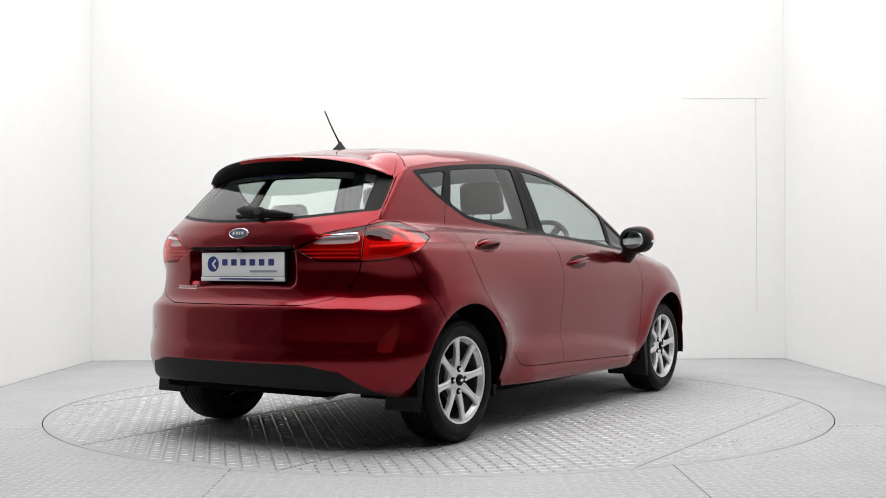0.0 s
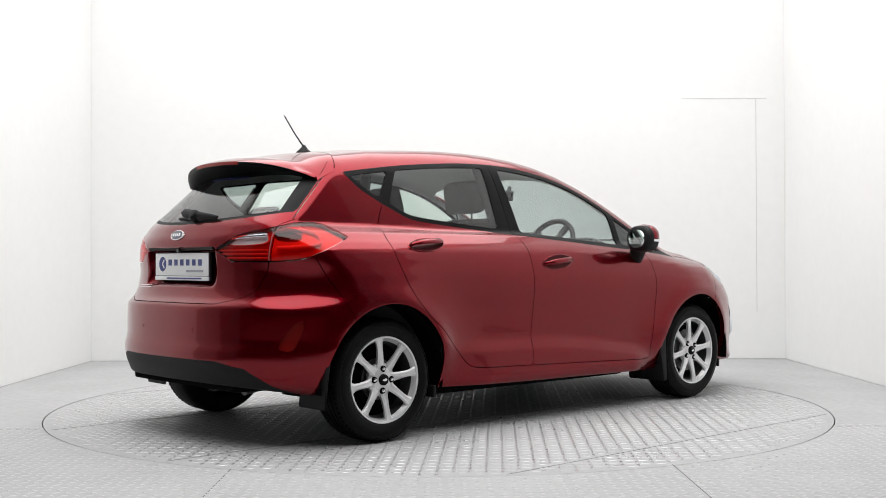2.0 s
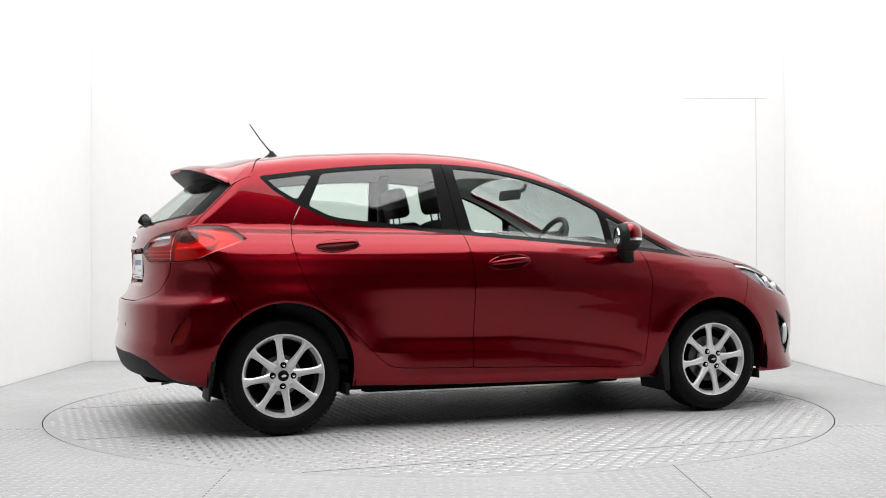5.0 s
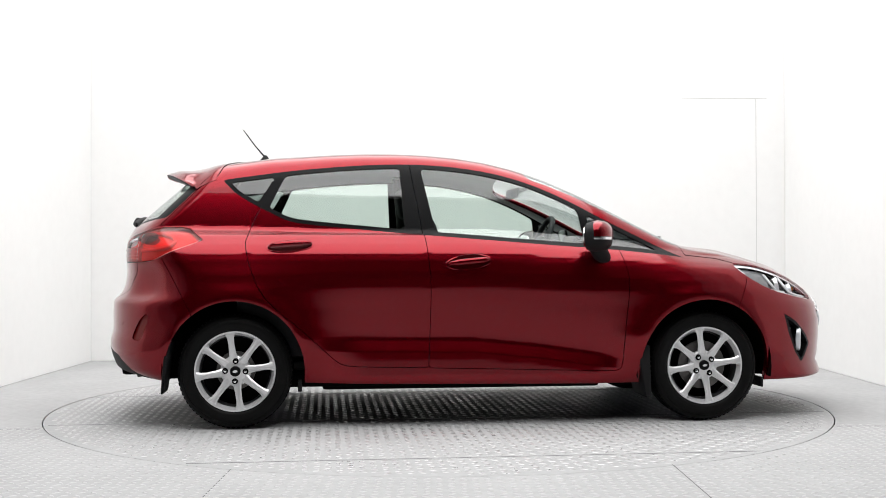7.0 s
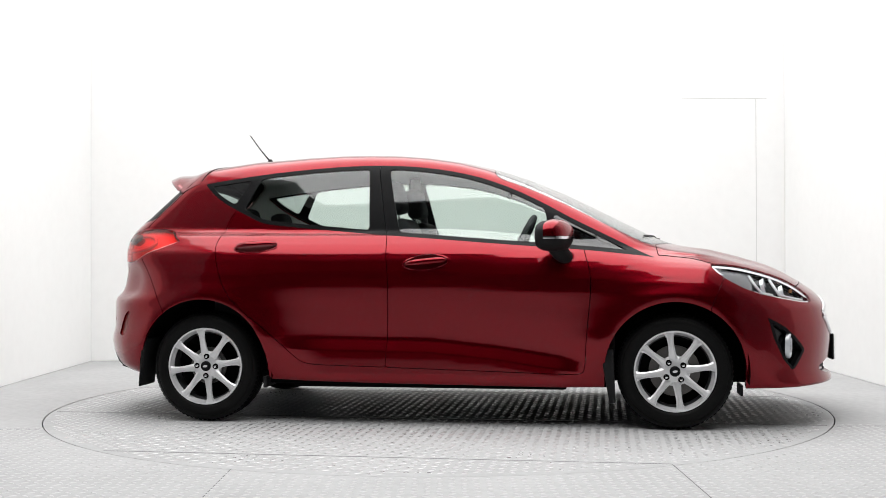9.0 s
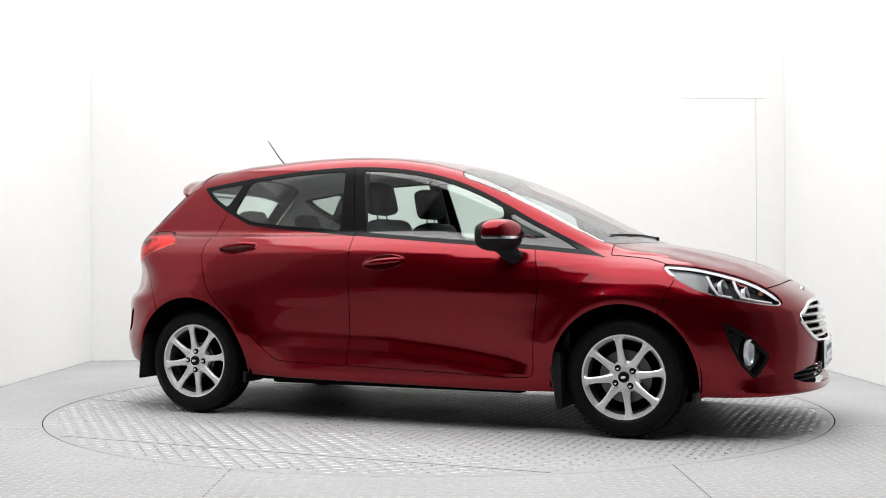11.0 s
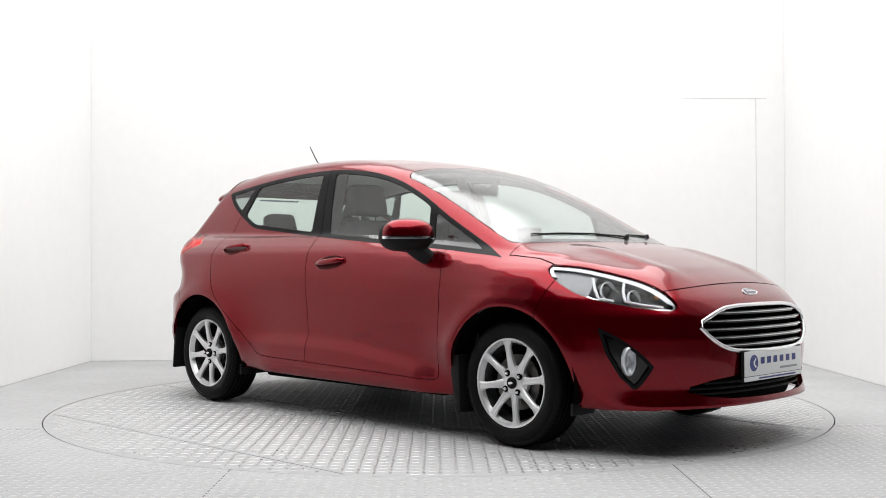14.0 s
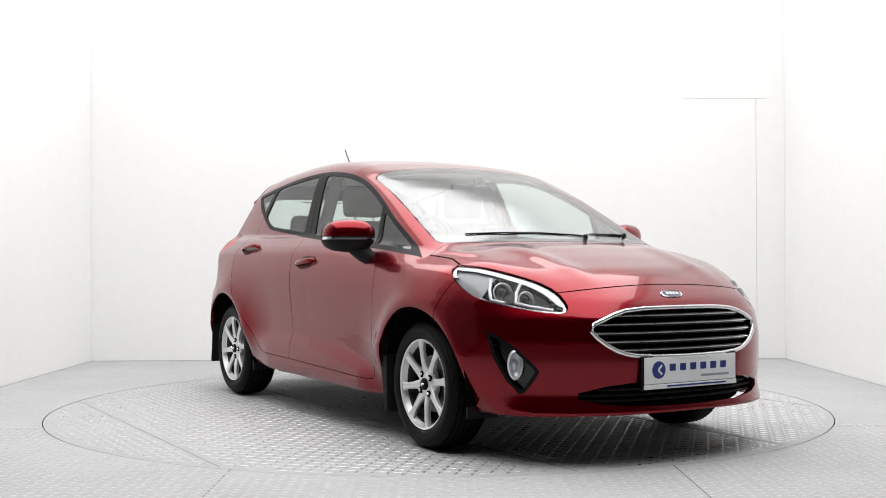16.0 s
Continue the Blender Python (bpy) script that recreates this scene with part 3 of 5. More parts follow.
def r_lampout(x, Y, z): return np.where((x > 1.35) & (p_hlamp(x, z) < 0.03), x - 1.655, 0.2)


P, T = skin()
for s, size in ((r_dlo, 0.010), (r_hlamp, 0.009), (r_tlamp, 0.009), (r_arch, 0.012), (r_grille, 0.010), (r_fog, 0.009), (r_gate, 0.012), (r_hood, 0.012),
                (r_rdoor := (lambda x, Y, z: ALLOW(p_rdoor(x, z), Y > 0.4)), 0.013), (r_fdoor := (lambda x, Y, z: ALLOW(p_fdoor(x, z), Y > 0.4)), 0.013),
                (r_glass, 0.012), (r_screen, 0.012), (r_fbump, 0.012), (r_rbump, 0.012), (r_refl, 0.009), (r_valance, 0.012), (r_intake, 0.011), (r_under, 0.014),
                (lambda x, Y, z: np.where((np.abs(x) < 0.95) & (Y > 0.5), z - fold_height(x) + 0.004, 0.2), 0.012), (lambda x, Y, z: np.where((np.abs(x) < 0.95) & (Y > 0.5), z - fold_height(x) + 0.055, 0.2), 0.012)):
    P, T = refine(P, T, s, size)
GAP = 0.0019


def shift(s, d):
    return lambda x, Y, z: s(x, Y, z) + d


WINDOWS = {
    "quarter_glass": lambda x, z: line(-1.150, 1.159, -1.038, 1.335)(x, z),
    "rear_door_glass": lambda x, z: np.maximum(-line(-1.10, 1.110, -0.992, 1.335)(x, z), line(-0.36, 1.027, -0.38, 1.364)(x, z)),
    "front_door_glass": lambda x, z: np.maximum(-line(-0.192, 1.011, -0.267, 1.364)(x, z), line(0.61, 1.0, 0.58, 1.182)(x, z)),
    "front_quarter_glass": lambda x, z: -line(0.664, 0.932, 0.626, 1.161)(x, z),
}


def r_window(k):
    return lambda x, Y, z: ALLOW(smax(p_dlo(x, z) + 0.022, WINDOWS[k](x, z), 0.02), Y > 0.45)


cuts = [r_dlo, r_arch, shift(r_tlamp, GAP), shift(r_tlamp, -GAP), r_tclear, r_tdark, r_gedge, shift(r_hlamp, GAP), shift(r_hlamp, -GAP), r_fog, shift(r_fog, 0.012), r_refl, r_valance, r_grille, r_intake]
for s in (r_gate, r_rbump, r_fbump, r_hood, r_rdoor, r_fdoor, r_screen, r_glass, lambda x, Y, z: np.where(Y > 0.4, b_seam(x, z), 0.2)):
    cuts += [shift(s, GAP), shift(s, -GAP)]
cuts += [r_window(k) for k in WINDOWS]
cuts += [shift(r_glass, 0.014), r_under, shift(r_hlamp, 0.014), shift(r_hlamp, 0.007), r_lampup, r_lampout]
for s in cuts:
    P, T = cut(P, T, s)
NRM = gradient(P)
cen = P[T].mean(1)
cn = gradient(cen)
area2 = np.linalg.norm(np.cross(P[T[:, 1]] - P[T[:, 0]], P[T[:, 2]] - P[T[:, 0]]), axis=1)
cx_, cy_, cz_ = cen.T
free = (area2 > 1e-12) & (r_under(*cen.T) > 0) & (r_arch(*cen.T) > 0)


def take(cond):
    global free
    m = free & cond
    free = free & ~m
    return T[m]


def near_seam(*fs):
    m = np.zeros(len(T), bool)
    for s in fs:
        m |= np.abs(s(*cen.T)) < GAP
    return m


REG = {}
for k in WINDOWS:
    REG[k] = take(r_window(k)(*cen.T) < 0)
dlo = r_dlo(*cen.T) < 0
take(dlo & (np.abs(b_seam(cx_, cz_)) < GAP))
REG["rear_window_trim"] = take(dlo & (b_seam(cx_, cz_) < 0))
REG["front_window_trim"] = take(dlo)
gate = r_gate(*cen.T)
take(np.abs(r_tlamp(*cen.T)) < GAP)
take(np.abs(r_hlamp(*cen.T)) < GAP)
tl = r_tlamp(*cen.T) < 0
take(tl & (np.abs(gate) < GAP))
REG["tail_clear_gate"] = take(tl & (r_tclear(*cen.T) < 0) & (gate < 0))
REG["tail_clear_body"] = take(tl & (r_tclear(*cen.T) < 0))
REG["tail_dark"] = take(tl & (r_tdark(*cen.T) < 0))
REG["tail_gate"] = take(tl & (gate < 0))
REG["tail_body"] = take(tl)
REG["headlamp"] = take(r_hlamp(*cen.T) < 0)
REG["fog_rim"] = take((r_fog(*cen.T) < 0) & (r_fog(*cen.T) > -0.012))
REG["fog"] = take(r_fog(*cen.T) < 0)
REG["grille"] = take(r_grille(*cen.T) < 0)
REG["intake"] = take(r_intake(*cen.T) < 0)
REG["screen"] = take(r_screen(*cen.T) < -GAP)
take(np.abs(r_screen(*cen.T)) < GAP)
gl = (r_glass(*cen.T) < 0) & (gate < GAP)
REG["glass"] = take(gl & (r_glass(*cen.T) < -0.014) & (r_gedge(*cen.T) < 0))
REG["glass_border"] = take(gl)
take(np.abs(gate) < GAP)
REG["tailgate"] = take(gate < 0)
REG["reflector"] = take(r_refl(*cen.T) < 0)
rb = r_rbump(*cen.T)
REG["valance"] = take((rb < -GAP) & (r_valance(*cen.T) < 0))
REG["rear_bumper"] = take(rb < -GAP)
take(np.abs(rb) < GAP)
hd = r_hood(*cen.T)
REG["hood"] = take((hd < -GAP) & (cx_ > 0.9))
take((np.abs(hd) < GAP) & (cx_ > 0.9))
fb = r_fbump(*cen.T)
REG["front_bumper"] = take(fb < -GAP)
take(np.abs(fb) < GAP)
for k, s in (("rear_door", r_rdoor), ("front_door", r_fdoor)):
    take(np.abs(s(*cen.T)) < GAP)
    REG[k] = take(s(*cen.T) < 0)
REG["front_fender"] = take((cx_ > 0.79) & (cz_ < 0.90) & (cx_ > 0.0) & (cy_ > 0.4) & (cz_ > 0.0))
REG["body_shell"] = take(np.ones(len(T), bool))


def compact(tris, inward=0.0):
    ids, inv = np.unique(tris, return_inverse=True)
    return P[ids] - NRM[ids] * inward, NRM[ids], inv.reshape(-1, 3)


def panel(tris, sides, depth=0.012, inward=0.0):
    """Vertices, faces and normals of a skin region on the right (-1), the left (+1) or both sides, with its edges folded in."""
    V0, N0, T0 = compact(tris, inward)
    E = np.concatenate([T0[:, [0, 1]], T0[:, [1, 2]], T0[:, [2, 0]]])
    key = np.sort(E, axis=1)
    _, inv, cnt = np.unique(key, axis=0, return_inverse=True, return_counts=True)
    rim = E[cnt[inv.reshape(-1)] == 1]
    rim = rim[~((V0[rim[:, 0], 1] < 1e-6) & (V0[rim[:, 1], 1] < 1e-6))]
    V, F, N = [], [], []
    base = 0
    for sd in sides:
        flip = np.array([1, sd, 1])
        v, n = V0 * flip, N0 * flip
        t = T0 if sd > 0 else T0[:, ::-1]
        V.append(v), N.append(n), F.append(t + base)
        m = len(v)
        if depth:
            a, b = rim[:, 0], rim[:, 1]
            k = len(a)
            lip = np.concatenate([v[a], v[b], v[b] - n[b] * depth, v[a] - n[a] * depth])
            d = v[b] - v[a]
            ln = np.cross(d, n[a]) * sd
            ln /= np.maximum(np.linalg.norm(ln, axis=1, keepdims=True), 1e-9)
            V.append(lip), N.append(np.tile(ln, (4, 1)))
            i = np.arange(k) + base + m
            q = [np.stack([i + k, i, i + 3 * k], 1), np.stack([i + k, i + 3 * k, i + 2 * k], 1)]
            F += [x if sd > 0 else x[:, ::-1] for x in q]
            m += 4 * k
        base += m
    return np.concatenate(V), np.concatenate(F), np.concatenate(N)


def skin_part(name, region, sides, mat, parent, label="", depth=0.012, inward=0.0):
    V, F, N = panel(REG[region] if isinstance(region, str) else region, sides, depth, inward)
    return mesh_object(name, V, F, mat, parent, label, normals=None if "glass" in mat.name else N)


# ---- the car ----
car = tagged(new("car"), "glossy dark red five-door hatchback standing on the turntable", "car")
skin_part("body_shell", "body_shell", (-1, 1), PAINT, car)
everything = np.concatenate([REG[k] for k in ("body_shell", "front_fender", "rear_door", "front_door", "front_bumper", "hood", "rear_bumper", "valance", "reflector", "tailgate")])
hood = skin_part("bonnet", "hood", (-1, 1), PAINT, car)
front_bumper = skin_part("front_bumper", "front_bumper", (-1, 1), PAINT, car, depth=0.03)
rear_bumper = skin_part("rear_bumper", "rear_bumper", (-1, 1), PAINT, car, depth=0.02)
skin_part("lower_valance", "valance", (-1, 1), BLACK_PLASTIC, rear_bumper, "grained black plastic lower valance", depth=0.03)
tailgate = skin_part("tailgate", "tailgate", (-1, 1), PAINT, car)
rg = skin_part("rear_window", "glass", (-1, 1), SIDE_GLASS, tailgate, "tinted rear window", depth=0)
rg.visible_shadow = False
skin_part("window_border", "glass_border", (-1, 1), BLACK_TRIM, tailgate, "black glass border")
ws = skin_part("windscreen", "screen", (-1, 1), SCREEN_GLASS, car, "clear windscreen", depth=0)
ws.visible_shadow = False
DOORS, LAMPS = {}, {}
for sd in (-1, 1):
    skin_part("front_fender", "front_fender", (sd,), PAINT, car, depth=0.02)
    for k in ("front_door", "rear_door"):
        DOORS[k, sd] = skin_part(k, k, (sd,), PAINT, car)
    for k, own in (("quarter_glass", "rear_window_trim"), ("rear_door_glass", "rear_window_trim"), ("front_door_glass", "front_window_trim"), ("front_quarter_glass", "front_window_trim")):
        w = skin_part("window_pane", k, (sd,), {"quarter_glass": QUARTER_GLASS, "front_quarter_glass": DARK_GLASS}.get(k, SIDE_GLASS), DOORS[own[:-12] + "_door", sd], "lightly tinted side glass", depth=0, inward=0.004)
        w.visible_shadow = False
    for k in ("rear_window_trim", "front_window_trim"):
        skin_part("window_frame", k, (sd,), BLACK_TRIM, DOORS[k[:-12] + "_door", sd], "satin black window frame")
    skin_part("reflector", "reflector", (sd,), REFLEX, rear_bumper, "red bumper reflector", inward=0.009)
    lamp = LAMPS[sd] = skin_part("tail_lamp", "tail_body", (sd,), RED_LENS, car, "red wrap-round tail lamp", depth=0)
    lamp.visible_shadow = False
    skin_part("inner_lens", "tail_gate", (sd,), RED_LENS, lamp, "red inner lens", depth=0).visible_shadow = False
    skin_part("smoked_lens", "tail_dark", (sd,), SMOKED_LENS, lamp, "smoked dark red lens", depth=0).visible_shadow = False
    clear = [k for k in ("tail_clear_gate", "tail_clear_body") if len(REG[k])]
    for k in clear:
        skin_part("reversing_lens", k, (sd,), LENS_GLASS, lamp, "clear reversing lens", depth=0).visible_shadow = False
    for k, mat, off in [("tail_body", TAIL_RED, 0.024), ("tail_gate", TAIL_MID, 0.024), ("tail_dark", TAIL_DARK, 0.030)] + [(k, TAIL_CLEAR, 0.020) for k in clear]:
        skin_part("lamp_housing", k, (sd,), mat, lamp, depth=0, inward=off)


# dark inner skin behind the gaps, pale inner roof
def inner(name, mask_tris, mat, off):
    V, N, F = compact(mask_tris, off)
    m = len(V)
    V = np.concatenate([V * (1, -1, 1), V])
    F = np.concatenate([F, F[:, ::-1] + m])     # faces the cabin
    mesh_object(name, V, F, mat, car)


allc = P[everything].mean(1)
upper = (allc[:, 2] > 1.0) & (allc[:, 0] < 1.15)
inner("inner_shell", everything[~upper], DARK, 0.020)
inner("headlining", everything[upper], HEADLINER, 0.035)


# ---- wheels ----
def wheel_at(x, sd, front):
    """One wheel, its outer face toward sd."""
    m = pose(x, sd * 0.828, HUB_Z) @ (pose(0, 0, 0, 90, 0, 0) if sd < 0 else pose(0, 0, 0, -90, 0, 0)) @ pose(0, 0, 0, 0, 0, 8)
    wheel = new("wheel")
    wheel.parent = car
    bm = bmesh.new()
    lathe(bm, [(0.196, -0.19), (0.205, -0.202), (0.235, -0.208), (0.272, -0.200), (0.289, -0.182), (0.2945, -0.16), (0.296, -0.10), (0.2945, -0.045), (0.289, -0.022),
               (0.276, -0.006), (0.270, -0.003), (0.267, -0.0045), (0.262, 0.0005), (0.250, 0.004), (0.240, 0.0045), (0.237, 0.003), (0.225, 0.003), (0.212, -0.004), (0.206, -0.012)], m, 72)
    tyre = part("tyre", bm, RUBBER, wheel, "black road tyre", 50)
    bm = bmesh.new()      # tread grooves and shoulder blocks
    for h in (-0.145, -0.115, -0.085, -0.055):
        lathe(bm, [(0.2962, h - 0.004), (0.2966, h), (0.2962, h + 0.004)], m, 72)
    for i in range(72):
        rbox(bm, m @ pose(0, 0, 0, 0, 0, i * 5) @ pose(0.2865, 0, -0.025, 0, -38, 0), (0.006, 0.016, 0.022), 0)
    part("tread", bm, DARK, tyre)
    bm = bmesh.new()      # rim barrel and flange
    lathe(bm, [(0.184, -0.034), (0.188, -0.026), (0.196, -0.016), (0.199, -0.006), (0.207, -0.003), (0.2085, -0.008), (0.206, -0.016)], m, 72)
    rim = part("rim", bm, ALLOY, wheel, "silver eight-spoke alloy rim", 40)
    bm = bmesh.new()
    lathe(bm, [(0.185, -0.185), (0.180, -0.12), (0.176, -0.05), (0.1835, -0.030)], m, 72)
    part("rim_barrel", bm, BARREL, rim, "inner rim barrel, coloured dark for shade", 40)
    for i in range(8):
        bm = bmesh.new()
        a = m @ pose(0, 0, 0, 0, 0, i * 45)
        secs = []
        for r, w, z, th in ((0.030, 0.030, -0.030, 0.03), (0.060, 0.0235, -0.022, 0.03), (0.10, 0.0175, -0.014, 0.026), (0.145, 0.0155, -0.010, 0.022), (0.175, 0.0180, -0.009, 0.022), (0.198, 0.029, -0.008, 0.02)):
            secs.append([bm.verts.new(a @ Vector(p)) for p in ((r, -w, z - 0.006), (r, -w * 0.55, z), (r, 0, z - 0.003), (r, w * 0.55, z), (r, w, z - 0.006), (r, w * 0.75, z - th), (r, -w * 0.75, z - th))])
        for p, q in zip(secs, secs[1:]):
            for k in range(7):
                bm.faces.new((p[k], p[(k + 1) % 7], q[(k + 1) % 7], q[k]))
        part("spoke", bm, ALLOY, rim, smooth=35)
    bm = bmesh.new()
    lathe(bm, [(0.001, -0.020), (0.040, -0.021), (0.062, -0.026), (0.078, -0.036), (0.080, -0.055)], m, 40)
    part("hub_disc", bm, ALLOY, rim, smooth=40)
    bm = bmesh.new()
    lathe(bm, [(0.001, -0.006), (0.022, -0.007), (0.0265, -0.011), (0.0275, -0.022)], m, 32)
    part("hub_cap", bm, BLACK_TRIM, rim, "dark centre cap", 40)
    bm = bmesh.new()
    lathe(bm, [(0.001, -0.0035), (0.008, -0.0035), (0.009, -0.007)], m @ Matrix.Diagonal((1.6, 0.8, 1, 1)), 24)
    part("cap_emblem", bm, CHROME, rim, "plain oval emblem", 40)
    for i in range(4):
        bm = bmesh.new()
        q = m @ pose(0, 0, 0, 0, 0, i * 90 + (28 if front else -10)) @ pose(0.052, 0, 0)
        lathe(bm, [(0.001, -0.012), (0.0075, -0.013), (0.009, -0.016), (0.009, -0.028)], q, 6)
        nut = part("wheel_nut", bm, CHROME, rim, "bare steel wheel nut", 30)
        # black ring on the hub, painting the shade of a pocket round the nut
        bm = bmesh.new()
        lathe(bm, [(0.0085, -0.0188), (0.0148, -0.0190), (0.0160, -0.026)], q, 20)
        part("nut_pocket_shade", bm, DARK, rim)
    bm = bmesh.new()
    lathe(bm, [(0.06, -0.062), (0.13 if front else 0.10, -0.062), (0.13 if front else 0.10, -0.075)], m, 40)
    part("brake_disc", bm, STEEL, wheel, "worn steel brake disc", 30)
    # added black disc standing in for the dark behind the spokes
    bm = bmesh.new()
    lathe(bm, [(0.001, -0.10), (0.178, -0.10)], m, 40)
    part("dark_backing", bm, DARK, wheel)
    return wheel


for sd in (-1, 1):
    wheel_at(HUB_F, sd, True)
    wheel_at(HUB_R, sd, False)
    for cx in (HUB_F, HUB_R):      # wheelhouse liners
        bm = bmesh.new()
        prof = []
        for i in range(25):
            a = math.radians(-10 + 200 * i / 24)
            prof.append((cx + 0.374 * math.cos(a), HUB_Z + 0.374 * math.sin(a)))
        o = [bm.verts.new((x, sd * 0.822, z)) for x, z in prof]
        n = [bm.verts.new((x, sd * 0.50, z)) for x, z in prof]
        for i in range(24):
            bm.faces.new((o[i], o[i + 1], n[i + 1], n[i]))
        bm.faces.new(n)
        part("wheel_liner", bm, DARK, car, "black wheelhouse liner")


# ---- places on the skin ----
def meet(fixed, axis, a, b):
    """Where the skin is met along one axis, from inside a to outside b."""
    for _ in range(34):
        m = (a + b) / 2
        q = list(fixed)
        q[axis] = m
        if body(*[np.array([c]) for c in q])[0] < 0:
            a = m
        else:
            b = m
    return (a + b) / 2


def on_side(x, z): return meet((x, 0, z), 1, 0.2, 1.2)
def on_front(Y, z): return meet((0, abs(Y), z), 0, 1.2, 2.5)
def on_rear(Y, z): return meet((0, abs(Y), z), 0, -1.2, -2.5)
def on_top(x, Y): return meet((x, abs(Y), 0), 2, 0.6, 1.8)


def normal_at(x, Y, z):
    n = gradient(np.array([[x, abs(Y), z]]))[0]
    return Vector((n[0], n[1] * (1 if Y >= 0 else -1), n[2]))


def frame_at(x, Y, z):
    """A pose on the skin: local z outward, local x as near forward as it goes."""
    n = normal_at(x, Y, z)
    f = Vector((1, 0, 0)) - n * n.x
    if f.length < 0.2:
        f = Vector((0, 1, 0)) - n * n.y
    f.normalize()
    m = Matrix((f, n.cross(f), n)).transposed().to_4x4()
    m.translation = (x, Y, z)
    return m


# ---- light bars inside the tail lamps ----
for sd in (-1, 1):
    loop = []
    for x, z in ((-1.735, 1.008), (-1.68, 1.022), (-1.62, 1.020), (-1.575, 1.003), (-1.56, 0.978), (-1.585, 0.952), (-1.64, 0.936), (-1.70, 0.928), (-1.75, 0.925)):
        Y = on_side(x, z)
        loop.append(Vector((x, sd * Y, z)) - normal_at(x, sd * Y, z) * 0.014)
    bm = bmesh.new()
    tube(bm, loop, 0.011, 8)
    part("light_loop", bm, LAMP_WHITE, LAMPS[sd], "hooked light guide", 60)
    for z in (0.880, 0.898, 0.916):
        bm = bmesh.new()
        tube(bm, [(on_rear(0.34 + 0.045 * i, z) + 0.016, sd * (0.34 + 0.045 * i), z) for i in range(7)], 0.0045, 6)
        part("light_bar", bm, LAMP_WHITE, LAMPS[sd], "thin light guide", 60)
    bm = bmesh.new()
    tube(bm, [(on_rear(0.40 + 0.05 * i, 0.975) + 0.014, sd * (0.40 + 0.05 * i), 0.972 + 0.003 * i) for i in range(5)], 0.010, 8)
    part("reversing_reflector", bm, LAMP_CHROME, LAMPS[sd], "bright reversing lamp reflector", 60)


# ---- rear spoiler ----
def spoiler_edge(Y):
    """Trailing edge of the spoiler and the foot of its underside."""
    tip, zt, q = -1.692 + 0.46 * Y * Y + 0.37 * Y ** 4, 1.366 - 0.10 * Y * Y - 0.52 * Y ** 4, 1 - (Y / 0.62) ** 2
    return tip, zt, tip + 0.02 + 0.17 * q, zt - 0.012 - 0.045 * q


NS = 20
bm = bmesh.new()
under = bmesh.new()
prev = None
for k in range(-NS, NS + 1):
    Y = 0.588 * k / NS
    tip, zt, xu, zu = spoiler_edge(Y)
    q = max(0.0, 1 - (Y / 0.62) ** 2)
    x0 = -1.225 - 0.40 * Y * Y
    pts = []
    for u in (0, 0.14, 0.28, 0.42, 0.56, 0.70, 0.85):
        x = x0 + (tip - x0) * u
        w = min(1.0, max(0.0, (u - 0.15) / 0.7))
        w = w * w * (3 - 2 * w) * (1 - 0.9 * float(ramp(abs(Y), 0.44, 0.588)))
        straight = zt + (on_top(x0, Y) - zt) * (1 - u) + 0.010 * u
        pts.append((x, (on_top(x, Y) + 0.003) * (1 - w) + straight * w))
    pts += [(tip + 0.012, zt + 0.003), (tip, zt - 0.004)]
    low = [(tip, zt - 0.004), (tip + 0.005, zt - 0.014), (tip + 0.02, zt - 0.022), ((tip + xu) / 2, (zt + zu) / 2 - 0.020), (xu, zu - 0.012), (xu + 0.03 * q, zu + 0.02 * q)]
    ring = [bm.verts.new((x, Y, z)) for x, z in pts], ([under.verts.new((x, Y, z)) for x, z in low] if abs(Y) < 0.57 else [])
    if prev:
        for b_, a, b in ((bm, prev[0], ring[0]), (under, prev[1], ring[1])):
            if not a or not b:
                continue
            for i in range(len(a) - 1):
                b_.faces.new((a[i], a[i + 1], b[i + 1], b[i]))
    prev = ring
seam = [(-1.224 - 0.40 * y * y, y, on_top(-1.224 - 0.40 * y * y, y) + 0.0015) for y in [0.575 * i / 24 for i in range(-24, 25)]]
drop = [(x, on_side(x, z) + 0.001, z) for x, z in ((-1.372, 1.352), (-1.41, 1.315), (-1.44, 1.285), (-1.465, 1.262))]
seam = [(x, -y, z) for x, y, z in drop[::-1]] + seam + drop
spoiler = part("roof_spoiler", bm, PAINT, tailgate, smooth=50)
gap_bm = bmesh.new()
tube(gap_bm, seam, 0.0022, 6)
part("roof_joint", gap_bm, DARK, tailgate)
bm = under
part("spoiler_underside", bm, BLACK_TRIM, tailgate, "black spoiler underside", 45)
bm = bmesh.new()      # high brake light on the spoiler's trailing edge
for k in range(-6, 6):
    v = []
    for Y in (0.20 * k / 6, 0.20 * (k + 1) / 6):
        tip, zt, xu, zu = spoiler_edge(Y)
        v += [bm.verts.new((tip - 0.002, Y, zt - 0.003)), bm.verts.new((tip + 0.003, Y, zt - 0.019))]
    bm.faces.new((v[0], v[1], v[3], v[2]))
part("high_brake_lamp", bm, BRAKE_RED, tailgate, "narrow red brake lamp")
def rear_frame(Y, z):
    """A pose on the rear skin: local x to the reader's right, z outward."""
    x = on_rear(Y, z)
    n = normal_at(x, Y, z)
    f = Vector((0, -1, 0)) - n * -n.y
    f.normalize()
    m = Matrix((f, n.cross(f), n)).transposed().to_4x4()
    m.translation = Vector((x, Y, z)) + n * 0.001
    return m


bm = bmesh.new()      # dealer sticker, unreadable, as plain bars
